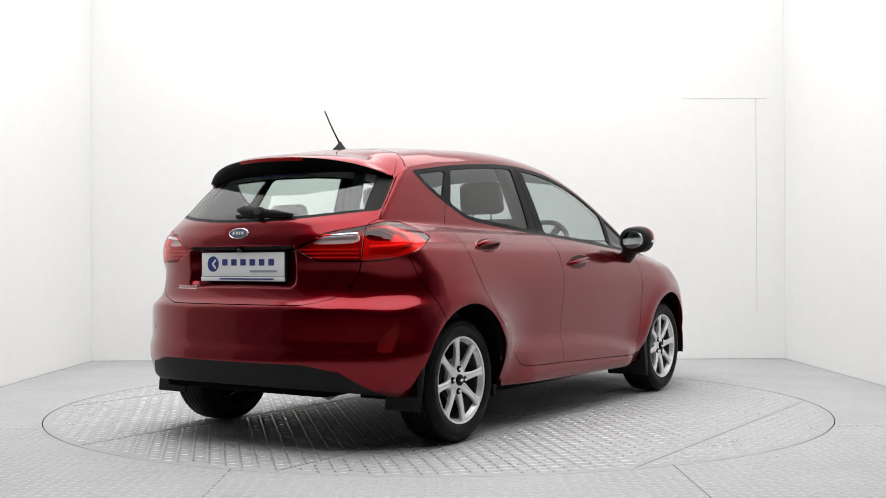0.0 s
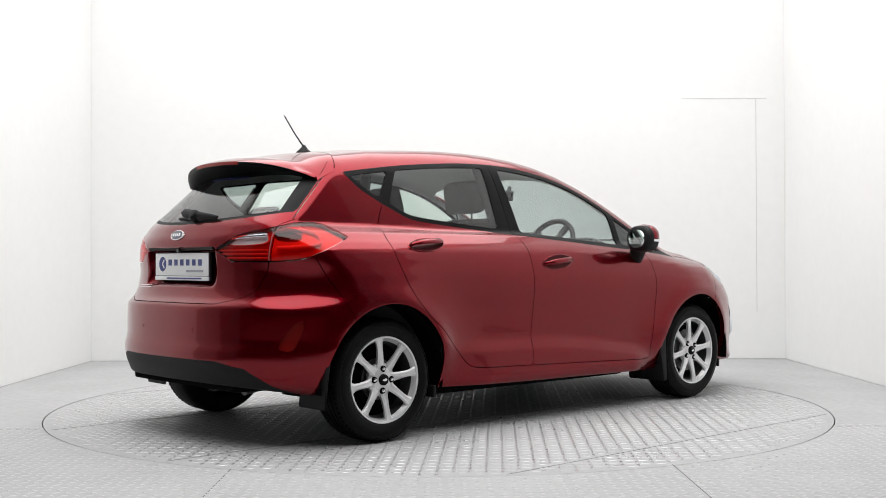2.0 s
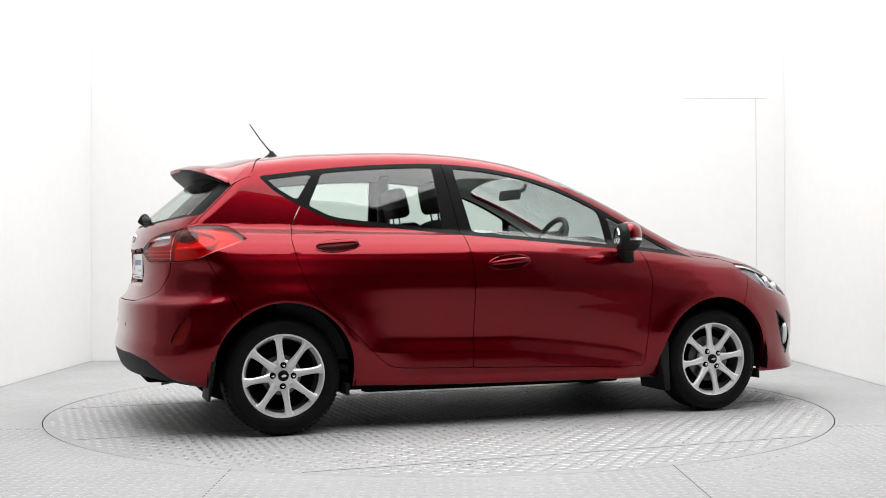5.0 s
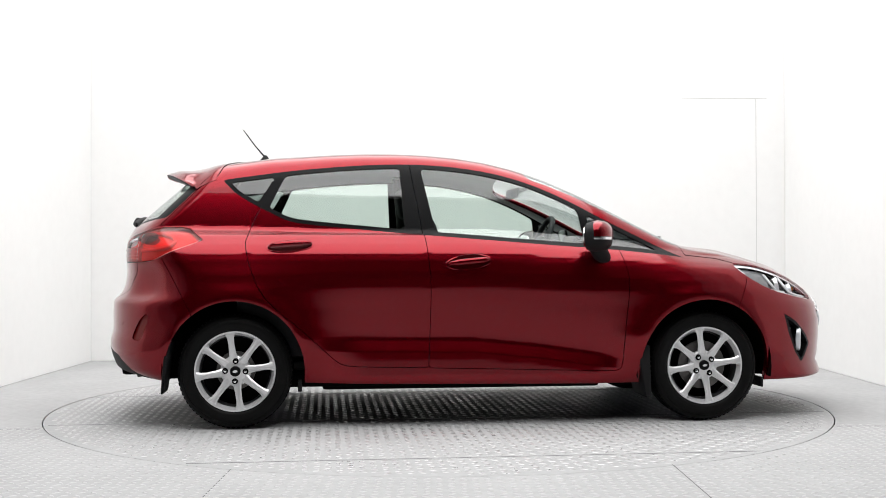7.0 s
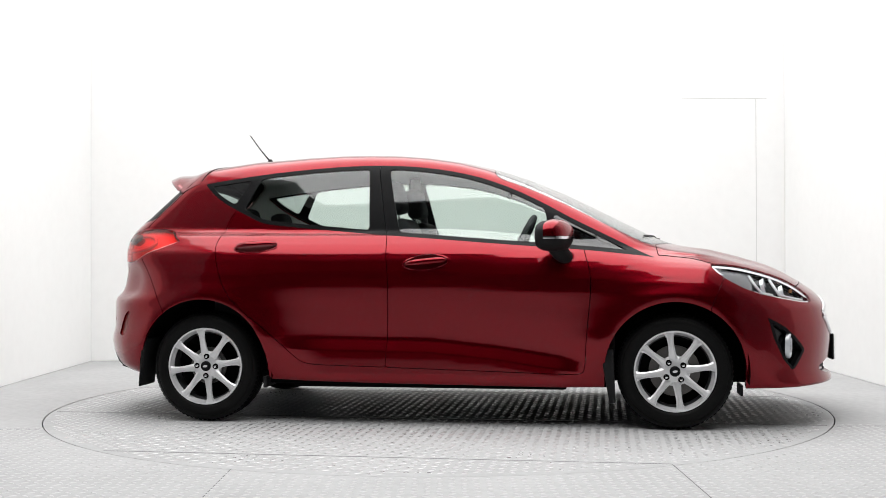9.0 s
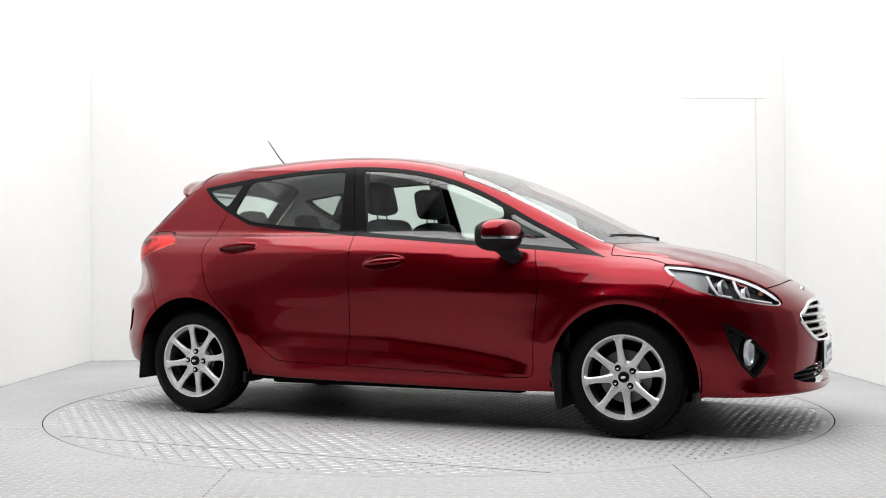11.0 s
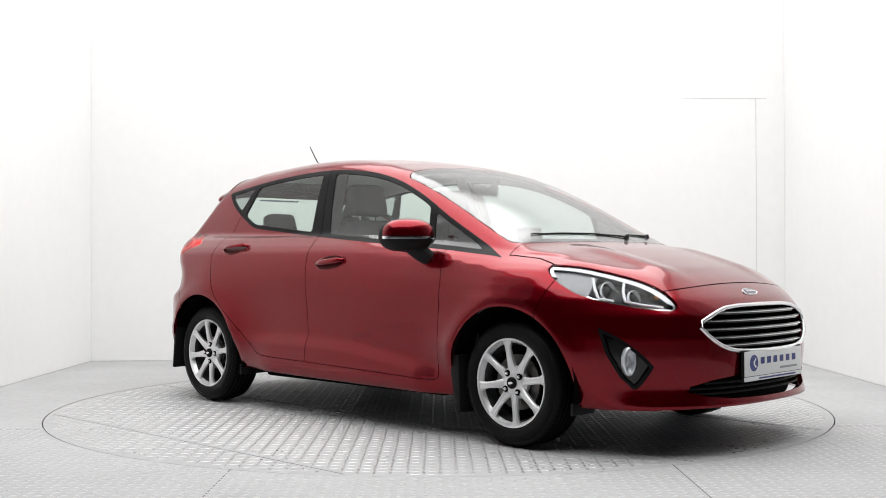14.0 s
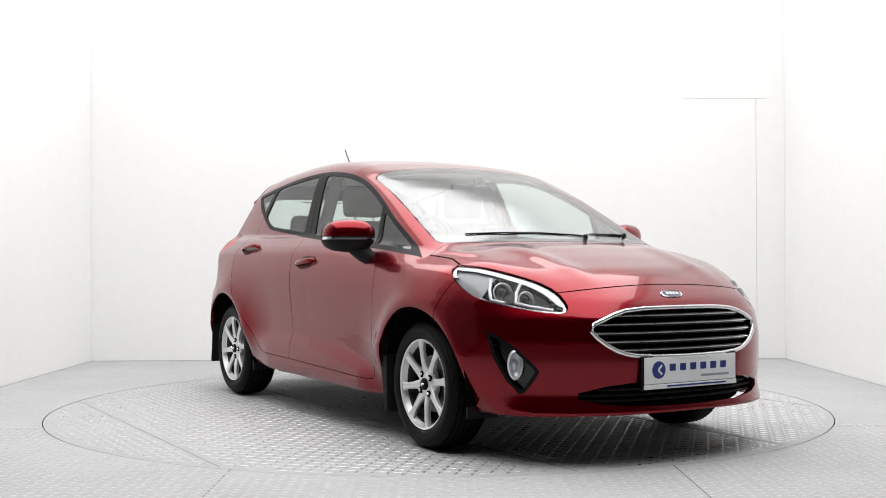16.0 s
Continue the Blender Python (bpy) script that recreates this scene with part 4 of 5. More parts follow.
for k in range(12):
    Y = -0.16 + 0.028 * k
    z = 1.285
    rbox(bm, rear_frame(Y, z), (0.024, 0.014, 0.001), 0)
part("sticker_writing", bm, NAVY, tailgate, "blue sticker writing as bars")

# ---- aerial ----
bm = bmesh.new()
lathe(bm, [(0.040, 0.0), (0.036, 0.010), (0.022, 0.022), (0.012, 0.036), (0.007, 0.046), (0.001, 0.048)], pose(-1.135, 0, on_top(-1.135, 0) - 0.003) @ Matrix.Diagonal((1.25, 0.75, 1, 1)), 20)
aerial = part("aerial_base", bm, BLACK_PLASTIC, car, "black rubber aerial base", 50)
bm = bmesh.new()
tube(bm, [(-1.140, 0, on_top(-1.135, 0) + 0.035), (-1.20, 0, 1.555), (-1.262, 0, 1.640)], [0.0045, 0.0036, 0.0032], 8)
part("aerial_mast", bm, BLACK_PLASTIC, aerial, "black aerial mast", 60)


# ---- front: headlamps, fog lamps, grille ----
def offset_tris(name, tris, sd, mat, parent, off, label=""):
    V, F, N = panel(tris, (sd,), 0, off)
    return mesh_object(name, V, F, mat, parent, label, normals=N)


def ring_tube(name, pts, r, mat, parent, label=""):
    bm = bmesh.new()
    tube(bm, list(pts) + [pts[0]], r, 8)
    return part(name, bm, mat, parent, label, 60)


for sd in (-1, 1):
    lens = offset_tris("headlamp", REG["headlamp"], sd, LENS_GLASS, car, 0.0, "clear swept-back headlamp with silver surround")
    lens.visible_shadow = False
    c = P[REG["headlamp"]].mean(1)
    s = p_hlamp(c[:, 0], c[:, 2])
    up = r_lampup(*c.T) > 0
    band = (s > -0.014) & up
    outer = (c[:, 0] < 1.655) & ~band
    offset_tris("light_guide", REG["headlamp"][band], sd, LAMP_WHITE, lens, 0.010, "white upper light guide")
    offset_tris("outer_reflector", REG["headlamp"][outer], sd, LAMP_MID, lens, 0.022, "grey outer reflector")
    low = (s > -0.007) & ~up & ~outer
    offset_tris("lower_trim", REG["headlamp"][low], sd, LAMP_CHROME, lens, 0.008, "chrome lower edge")
    offset_tris("lamp_housing", REG["headlamp"][~outer & ~band & ~low], sd, LAMP_DARK, lens, 0.042, "smoked inner housing")
    for x, z, r, mat in ((1.715, 0.742, 0.042, LAMP_CHROME), (1.815, 0.715, 0.034, LAMP_CHROME)):
        Y = on_side(x, z)
        m = frame_at(x, sd * Y, z)
        d = (normal_at(x, sd * Y, z) * 0.35 + Vector((0.9, 0.0, 0.0))).normalized()
        q = d.to_track_quat("Z", "Y").to_matrix().to_4x4()
        q.translation = Vector((x, sd * Y, z)) - normal_at(x, sd * Y, z) * 0.032
        bm = bmesh.new()
        lathe(bm, [(r * 1.02, 0.010), (r * 1.06, 0.015), (r * 0.98, 0.017), (r * 0.93, 0.006), (r * 0.90, -0.004)], q, 28)
        part("projector_ring", bm, LAMP_SILVER, lens, "chrome projector ring", 40)
        bm = bmesh.new()
        lathe(bm, [(0.001, 0.014), (r * 0.4, 0.011), (r * 0.7, 0.003), (r * 0.85, -0.008), (r * 0.9, -0.02)], q, 28)
        part("projector_lens", bm, BLACK_GLOSS, lens, "dark projector lens", 60)
    # bright hooked light strips beside the projectors
    for path in (((1.64, 0.795), (1.67, 0.745), (1.70, 0.703), (1.76, 0.690)), ((1.755, 0.775), (1.775, 0.735), (1.80, 0.690), (1.86, 0.674), (1.93, 0.662))):
        bm = bmesh.new()
        pts = []
        for x, z in path:
            Y = on_side(x, z)
            pts.append(Vector((x, sd * Y, z)) - normal_at(x, sd * Y, z) * 0.018)
        tube(bm, pts, 0.0075, 8)
        part("light_strip", bm, LAMP_WHITE, lens, "white hooked light strip", 60)
    bm = bmesh.new()
    Y = on_side(1.885, 0.70)
    lathe(bm, [(0.001, 0.012), (0.008, 0.008), (0.010, 0.0), (0.008, -0.01)], pose(1.865, sd * (Y - 0.05), 0.70), 12)
    part("indicator_bulb", bm, AMBER, lens, "amber indicator bulb", 60)
    # fog lamp in its black bezel
    bez = offset_tris("fog_lamp_bezel", REG["fog"], sd, BLACK_GLOSS, front_bumper, 0.030, "gloss black fog lamp bezel")
    V, F, N = panel(REG["fog_rim"], (sd,), 0.032, 0.0)
    mesh_object("bezel_rim", V, F, BLACK_TRIM, bez, "satin black bezel rim", normals=N)
    n = (normal_at(1.83, sd * 0.70, 0.42) * 0.5 + Vector((0.8, 0, 0))).normalized()
    q = n.to_track_quat("Z", "Y").to_matrix().to_4x4()
    q.translation = Vector((on_front(0.705, 0.425), sd * 0.705, 0.425)) - n * 0.006
    q = q @ Matrix.Diagonal((0.68, 1.30, 1, 1))
    bm = bmesh.new()
    lathe(bm, [(0.048, -0.018), (0.050, 0.0), (0.044, 0.006), (0.040, -0.004), (0.034, -0.012), (0.020, -0.020), (0.012, -0.010), (0.001, -0.008)], q, 24)
    fog = part("fog_lamp", bm, LAMP_SILVER, bez, "silver fog lamp", 40)
    bm = bmesh.new()
    lathe(bm, [(0.001, 0.004), (0.024, 0.0), (0.042, -0.004)], q, 24)
    fl = part("fog_lens", bm, LENS_GLASS, bez, "clear fog lens", 60)
    fl.visible_shadow = False
    bm = bmesh.new()      # slatted upper bezel
    for i in range(3):
        z = 0.505 + i * 0.022
        rbox(bm, frame_at(on_front(0.765 + 0.008 * i, z) - 0.018, sd * (0.765 + 0.008 * i), z), (0.07, 0.004, 0.008), 0)
    part("bezel_slat", bm, BLACK_TRIM, bez)

grille = tagged(new("radiator_grille"), "black grille with chrome frame")
grille.parent = car
V, F, N = panel(REG["grille"], (-1, 1), 0, 0.055)
mesh_object("grille_backing", V, F, DARK, grille, normals=N)
outline = rounded([(0.476, 0.582), (0.382, 0.630), (0.274, 0.657), (0, 0.661), (-0.274, 0.657), (-0.382, 0.630), (-0.476, 0.582), (-0.435, 0.524), (-0.353, 0.476),
                   (-0.26, 0.459), (0, 0.454), (0.26, 0.459), (0.353, 0.476), (0.435, 0.524)], 1)
ring_tube("grille_frame", [(on_front(y, z) + 0.001, y, z) for y, z in outline], 0.0100, SATIN_CHROME, grille, "chrome grille frame")
for z in (0.629, 0.594, 0.558, 0.522, 0.487):
    yy = 0.47 - 0.9 * max(0, z - 0.585) - 1.05 * max(0, 0.580 - z)
    yy = min(yy, 0.45)
    bm = bmesh.new()
    prev = None
    for i in range(25):
        y = -yy + 2 * yy * i / 24
        x = on_front(y, z) - 0.012
        ring = [bm.verts.new((x + a, y, z + b)) for a, b in ((0.0, -0.0032), (0.0045, -0.0022), (0.0045, 0.0016), (0.0, 0.0032))]
        if prev:
            for k in range(4):
                bm.faces.new((prev[k], prev[(k + 1) % 4], ring[(k + 1) % 4], ring[k]))
        prev = ring
    slat = part("grille_slat", bm, SATIN_CHROME, grille, "chrome-edged slat", 40)
    bm = bmesh.new()
    prev = None
    for i in range(25):
        y = -yy + 2 * yy * i / 24
        x = on_front(y, z) - 0.012
        ring = [bm.verts.new((x + a, y, z + b)) for a, b in ((-0.001, -0.010), (-0.040, -0.006), (-0.040, 0.006), (-0.001, 0.007))]
        if prev:
            for k in range(4):
                bm.faces.new((prev[k], prev[(k + 1) % 4], ring[(k + 1) % 4], ring[k]))
        prev = ring
    part("slat_blade", bm, BLACK_GLOSS, slat, "gloss black blade", 40)
V, F, N = panel(REG["intake"], (-1, 1), 0, 0.07)
intake = mesh_object("lower_intake", V, F, DARK, front_bumper, "black lower air intake", normals=N)
for z in (0.275, 0.298, 0.321):
    bm = bmesh.new()
    yy = 0.50 if z < 0.31 else 0.42
    tube(bm, [(on_front(-yy + 2 * yy * i / 20, z) - 0.03, -yy + 2 * yy * i / 20, z) for i in range(21)], 0.005, 6)
    part("intake_bar", bm, BLACK_PLASTIC, intake, "black intake bar", 60)


# ---- number plates with dealer marking drawn as plain shapes ----
def number_plate(name, m, parent, curved=0.0):
    """Local x to the reader's right, y up, z toward the reader."""
    bm = bmesh.new()
    rbox(bm, m @ pose(0, -0.008, -0.006), (0.540, 0.142, 0.012), 0.004)
    holder = part(name, bm, BLACK_PLASTIC, parent, "white plate in a dark holder", 40)
    bm = bmesh.new()
    rbox(bm, m @ pose(0, 0.002, 0.003), (0.524, 0.112, 0.006), 0.004)
    part("plate_face", bm, WHITE_PLATE, holder, "white plate", 40)
    bm = bmesh.new()
    disc(bm, 0.037, m @ pose(-0.185, 0.004, 0.0066), 36)
    part("round_emblem", bm, NAVY, holder, "blue round emblem")
    bm = bmesh.new()
    rbox(bm, m @ pose(-0.178, 0.014, 0.0072, 0, 0, 45), (0.028, 0.009, 0.001), 0)
    rbox(bm, m @ pose(-0.178, -0.006, 0.0072, 0, 0, -45), (0.028, 0.009, 0.001), 0)
    part("emblem_mark", bm, WHITE_PLATE, holder)
    for i in range(6):
        bm = bmesh.new()
        x = -0.108 + i * 0.0585
        rbox(bm, m @ pose(x, 0.012, 0.0068), (0.034, 0.030, 0.001), 0)
        part("marking_bar", bm, NAVY, holder, "dark blue marking bar")
    bm = bmesh.new()
    rbox(bm, m @ pose(0.135, -0.030, 0.0068), (0.165, 0.010, 0.001), 0)
    part("small_marking", bm, GREY_PRINT, holder, "grey marking bar")
    bm = bmesh.new()
    rbox(bm, m @ pose(0, -0.066, 0.004), (0.530, 0.020, 0.006), 0.002)
    part("holder_strip", bm, WHITE_PLATE, holder, "pale holder strip", 40)
    bm = bmesh.new()
    rbox(bm, m @ pose(0.03, -0.066, 0.0078), (0.34, 0.007, 0.001), 0)
    part("strip_writing", bm, NAVY, holder, "small dark writing as a bar")
    return holder


FP = pose(2.136, 0, 0.398) @ pose(0, 0, 0, 90, 0, 90)
number_plate("front_number_plate", FP, car)
RP = pose(-1.868, 0, 0.848) @ pose(0, 0, 0, 90, 0, -90)
number_plate("rear_number_plate", RP, tailgate)


def oval(name, m, a, b, parent):
    bm = bmesh.new()
    lathe(bm, [(1.0, 0.0), (0.98, 0.004), (0.90, 0.0055), (0.86, 0.0045)], m @ Matrix.Diagonal((a, b, 1, 1)), 36)
    rim = part(name, bm, CHROME, parent, "chrome-rimmed oval badge", 40)
    bm = bmesh.new()
    lathe(bm, [(0.001, 0.006), (0.5, 0.0055), (0.87, 0.004)], m @ Matrix.Diagonal((a, b, 1, 1)), 36)
    part("badge_face", bm, material("badge_navy", (0.05, 0.065, 0.12), 0.15, coat=1.0), rim, "dark blue badge face", 60)
    bm = bmesh.new()
    for dx, w in ((-0.45, 0.20), (-0.12, 0.18), (0.15, 0.16), (0.45, 0.20)):
        rbox(bm, m @ pose(dx * a, 0, 0.0068), (w * a, 0.55 * b, 0.001), 0)
    part("badge_mark", bm, CHROME, rim)


fx = on_front(0, 0.715)
n = normal_at(fx, 0, 0.715)
fb_m = Matrix((Vector((0, 1, 0)), n.cross(Vector((0, 1, 0))), n)).transposed().to_4x4()
fb_m.translation = (fx, 0, 0.715)
oval("front_badge", fb_m, 0.062, 0.025, car)
rx = on_rear(0, 0.994)
n = normal_at(rx, 0, 0.994)
rb_m = Matrix((Vector((0, -1, 0)), n.cross(Vector((0, -1, 0))), n)).transposed().to_4x4()
rb_m.translation = (rx, 0, 0.994)
oval("rear_badge", rb_m, 0.062, 0.027, tailgate)
bm = bmesh.new()      # model lettering as plain chrome bars
for i in range(6):
    Y, z = 0.415 - 0.026 * i, 0.735
    rbox(bm, rear_frame(Y, z), (0.021, 0.005, 0.003), 0.001, 1)
    rbox(bm, rear_frame(Y, z + 0.010), (0.021, 0.004, 0.003), 0.001, 1)
part("model_lettering", bm, CHROME, tailgate, "chrome lettering as bars", 40)
bm = bmesh.new()      # handle bar over the plate
tube(bm, [(on_rear(0.34, 0.935) + 0.002, Y, 0.928) for Y in (-0.31, -0.1, 0.1, 0.31)], 0.010, 8)
part("tailgate_grip", bm, BLACK_TRIM, tailgate, "black grip strip", 60)
bm = bmesh.new()
lathe(bm, [(0.001, 0.012), (0.010, 0.010), (0.013, 0.0)], pose(-1.882, 0.0, 0.918) @ pose(0, 0, 0, 0, -90, 0), 16)
part("reversing_camera", bm, BLACK_GLOSS, tailgate, "small black reversing camera", 50)

# ---- wipers ----
bm = bmesh.new()
hub = Vector((on_rear(-0.10, 1.085) - 0.018, -0.10, 1.085))
lathe(bm, [(0.001, 0.03), (0.022, 0.028), (0.028, 0.018), (0.028, -0.012)], pose(*hub) @ pose(0, 0, 0, 0, -60, 0), 20)
rw = part("rear_wiper", bm, BLACK_PLASTIC, tailgate, "black rear wiper", 40)
bm = bmesh.new()
ends = [(-0.28, 1.078), (-0.22, 1.082), (-0.10, 1.090), (0.02, 1.104), (0.07, 1.108)]
tube(bm, [(on_rear(y, z) - 0.022, y, z) for y, z in ends], [0.006, 0.014, 0.022, 0.024, 0.008], 10)
part("wiper_arm", bm, BLACK_PLASTIC, rw, smooth=50)
bm = bmesh.new()
tube(bm, [(on_rear(y, z) - 0.008, y, z) for y, z in ((-0.27, 1.068), (-0.1, 1.070), (0.06, 1.078))], 0.007, 6)
part("wiper_blade", bm, BLACK_TRIM, rw, smooth=50)


def screen_wiper(path, fat):
    bm = bmesh.new()
    pts = [(x, -Y, on_top(x, Y) + 0.006) for x, Y in path]
    tube(bm, pts, [0.003] + [0.004] * (len(pts) - 2) + [0.005], 8)
    arm = part("windscreen_wiper", bm, BLACK_PLASTIC, car, "black windscreen wiper", 50)
    bm = bmesh.new()
    tube(bm, [(x - 0.016, y, z - 0.003) for x, y, z in pts], 0.004, 6)
    part("wiper_blade", bm, BLACK_TRIM, arm, smooth=50)
    bm = bmesh.new()
    lathe(bm, [(0.001, 0.012), (0.008, 0.011), (0.011, 0.004), (0.011, -0.02)], pose(*pts[-1]), 16)
    part("wiper_pivot", bm, BLACK_PLASTIC, arm, smooth=50)


screen_wiper([(1.11, 0.50), (1.155, 0.30), (1.18, 0.10), (1.20, -0.10), (1.215, -0.16)], 0.009)
screen_wiper([(1.17, -0.22), (1.145, -0.36), (1.11, -0.50)], 0.009)
bm = bmesh.new()      # black cowl under the windscreen
prev = None
for i in range(41):
    y = -0.66 + 1.32 * i / 40
    xb = 1.283 - 0.34 * y * y
    ring = [bm.verts.new((xb - 0.05, y, on_top(xb - 0.05, y) - 0.004)), bm.verts.new((xb + 0.004, y, on_top(xb, y) - 0.012)), bm.verts.new((xb + 0.02, y, on_top(xb, y) - 0.05))]
    if prev:
        for k in range(2):
            bm.faces.new((prev[k], prev[k + 1], ring[k + 1], ring[k]))
    prev = ring
part("cowl", bm, BLACK_PLASTIC, car, "black plastic cowl", 50)


# ---- doors: handles and mirrors ----
def door_handle(x, z, sd, door, tilt):
    Y = on_side(x, z)
    m = frame_at(x, sd * Y, z)
    m = m @ pose(0, 0, 0, 0, 0, tilt * (-sd))
    bm = bmesh.new()
    lathe(bm, [(0.001, 0.0012), (0.6, 0.0012), (0.97, 0.0022), (1.0, 0.0005)], m @ Matrix.Diagonal((0.126, 0.042, 1, 1)), 40)
    cup = part("handle_cup", bm, PAINT, door, "recessed red handle cup", 50)
    bm = bmesh.new()
    pts = [(-0.112, 0.004), (-0.095, 0.022), (-0.05, 0.029), (0.02, 0.029), (0.08, 0.025), (0.105, 0.016), (0.114, 0.004)]
    rings = []
    for u, h in pts:
        w = 0.015 if abs(u) < 0.09 else 0.010
        rings.append([bm.verts.new(m @ Vector((u, w * math.cos(a), h + 0.008 * math.sin(a)))) for a in [k * math.pi / 5 for k in range(10)]])
    for a, b in zip(rings, rings[1:]):
        for k in range(10):
            bm.faces.new((a[k], a[(k + 1) % 10], b[(k + 1) % 10], b[k]))
    bm.faces.new(rings[0]), bm.faces.new(rings[-1])
    part("door_handle", bm, PAINT, door, "body-coloured pull handle", 50)
    # flat dark red disc laid on the cup to paint its recess's shade
    bm = bmesh.new()
    lathe(bm, [(0.001, 0.0030), (1.0, 0.0026)], m @ Matrix.Diagonal((0.116, 0.037, 1, 1)), 30)
    part("handle_shadow_cup", bm, material("cup_recess_shade", (0.045, 0.0008, 0.0015), 0.35, 0.5, 0.15, spec=0.1), cup)


for sd in (-1, 1):
    door_handle(-0.965, 0.943, sd, DOORS["rear_door", sd], 6)
    door_handle(-0.031, 0.857, sd, DOORS["front_door", sd], 6)

    def blob(name, c, half, mat, label, squash, parent, lo=-1.0, hi=1.0, seg=20, front=False):
        """An egg-shaped housing, kept between two heights of its own."""
        bm = bmesh.new()
        rings = []
        for i in range(seg + 1):
            w = lo + (hi - lo) * i / seg
            r = math.sqrt(max(0.0, 1 - abs(w) ** 2.6)) ** 0.9
            ring = []
            for k in range(28):
                a = 2 * math.pi * k / 28
                ca, sa = math.cos(a), math.sin(a)
                ex = abs(ca) ** 0.75 * (1 if ca > 0 else -1)
                ey = abs(sa) ** 0.75 * (1 if sa > 0 else -1)
                p = Vector((ex * half[0] * r, ey * half[1] * r, w * half[2]))
                if p.x < -half[0] * 0.62:
                    p.x = -half[0] * 0.62 + (p.x + half[0] * 0.62) * 0.2
                if front and p.x < -half[0] * 0.15:
                    p *= 0.93
                p.x -= squash * p.y * sd
                ring.append(bm.verts.new(Vector(c) + p))
            rings.append(ring)
        for a, b in zip(rings, rings[1:]):
            for k in range(28):
                bm.faces.new((a[k], a[(k + 1) % 28], b[(k + 1) % 28], b[k]))
        bm.faces.new(rings[0][::-1]), bm.faces.new(rings[-1])
        return part(name, bm, mat, parent, label, 50)

    door = DOORS["front_door", sd]
    c = (0.640, sd * 0.905, 0.990)
    shell = blob("door_mirror", c, (0.085, 0.118, 0.082), BLACK_PLASTIC, "red and black door mirror", 0.35, door)
    blob("mirror_cap", (c[0] + 0.003, c[1], c[2] + 0.003), (0.086, 0.120, 0.084), PAINT, "red mirror cap", 0.35, shell, -0.05, 1.0, 12, True)
    blob("indicator_strip", (c[0] + 0.004, c[1], c[2] + 0.001), (0.087, 0.121, 0.083), LAMP_CHROME, "silver indicator strip", 0.35, shell, -0.22, -0.05, 3, True)
    bm = bmesh.new()
    lathe(bm, [(0.001, 0.0), (0.97, 0.0), (1.0, -0.006)], pose(c[0] - 0.066, c[1], c[2]) @ pose(0, 0, 0, 0, 0, sd * 19) @ pose(0, 0, 0, 0, -90, 0) @ Matrix.Diagonal((0.054, 0.080, 1, 1)), 36)
    part("mirror_glass", bm, MIRROR, shell, "mirror glass", 40)
    bm = bmesh.new()
    Yd = on_side(0.70, 0.90)
    tube(bm, [(0.645, sd * 0.875, 0.955), (0.675, sd * 0.835, 0.905), (0.700, sd * (Yd + 0.005), 0.878), (0.705, sd * (Yd - 0.03), 0.874)], [0.052, 0.045, 0.040, 0.040], 14)
    part("mirror_foot", bm, BLACK_PLASTIC, shell, "black mirror foot", 60)

# ---- mud flaps, sill edge, underside ----
for sd in (-1, 1):
    for x, z0, z1, w, lean in ((0.922, 0.130, 0.410, 0.27, -0.030), (-1.600, 0.185, 0.45, 0.20, 0.03)):
        bm = bmesh.new()
        rbox(bm, pose(x, sd * ((0.846 if x > 0 else 0.842) - w / 2), (z0 + z1) / 2) @ pose(0, 0, 0, 0, math.degrees(math.atan2(lean if x > 0 else lean, z1 - z0)), 0), (0.022 if x < 0 else 0.052, w, z1 - z0), 0.010, 2,
             lambda c, w=w: (c.x * (1.35 if c.z > 0 else 0.6), c.y, c.z))
        part("mud_flap", bm, BLACK_PLASTIC, car, "black plastic mud flap", 40)
    bm = bmesh.new()      # small deflector ahead of each wheel
    rbox(bm, pose(1.585, sd * 0.71, 0.200), (0.015, 0.16, 0.055), 0.005)
    part("wheel_deflector", bm, BLACK_PLASTIC, car, "black wheel deflector", 40)
    bm = bmesh.new()
    rbox(bm, pose(-0.915, sd * 0.72, 0.215), (0.02, 0.18, 0.06), 0.006)
    part("wheel_deflector", bm, BLACK_PLASTIC, car, "black wheel deflector", 40)
for name, m, size in (("floor_pan", pose(-0.05, 0, 0.235), (1.95, 1.46, 0.07)), ("sill_rail", pose(-0.05, 0.66, 0.200), (1.5, 0.08, 0.04)), ("sill_rail", pose(-0.05, -0.66, 0.200), (1.5, 0.08, 0.04)),
                      ("engine_tray", pose(1.35, 0, 0.235), (0.86, 0.98, 0.05)), ("rear_tray", pose(-1.50, 0, 0.285), (0.75, 1.00, 0.06)),
                      ("boot_tub", pose(-1.52, 0.0, 0.50), (0.56, 1.0, 0.36)), ("engine_block", pose(1.52, 0.0, 0.40), (0.66, 0.98, 0.28))):
    bm = bmesh.new()
    rbox(bm, m, size, 0.02)
    part(name, bm, DARK, car, "dark underbody part")
bm = bmesh.new()
tube(bm, [(HUB_R, -0.62, HUB_Z - 0.03), (HUB_R + 0.06, -0.3, 0.27), (HUB_R + 0.06, 0.3, 0.27), (HUB_R, 0.62, HUB_Z - 0.03)], 0.035, 10)
part("rear_axle", bm, DARK, car, "dark rear axle beam", 60)
bm = bmesh.new()
tube(bm, [(-1.45, -0.42, 0.275), (-1.72, -0.45, 0.275), (-1.80, -0.455, 0.262)], 0.026, 14)
part("exhaust_pipe", bm, STEEL, car, "steel exhaust tailpipe", 60)
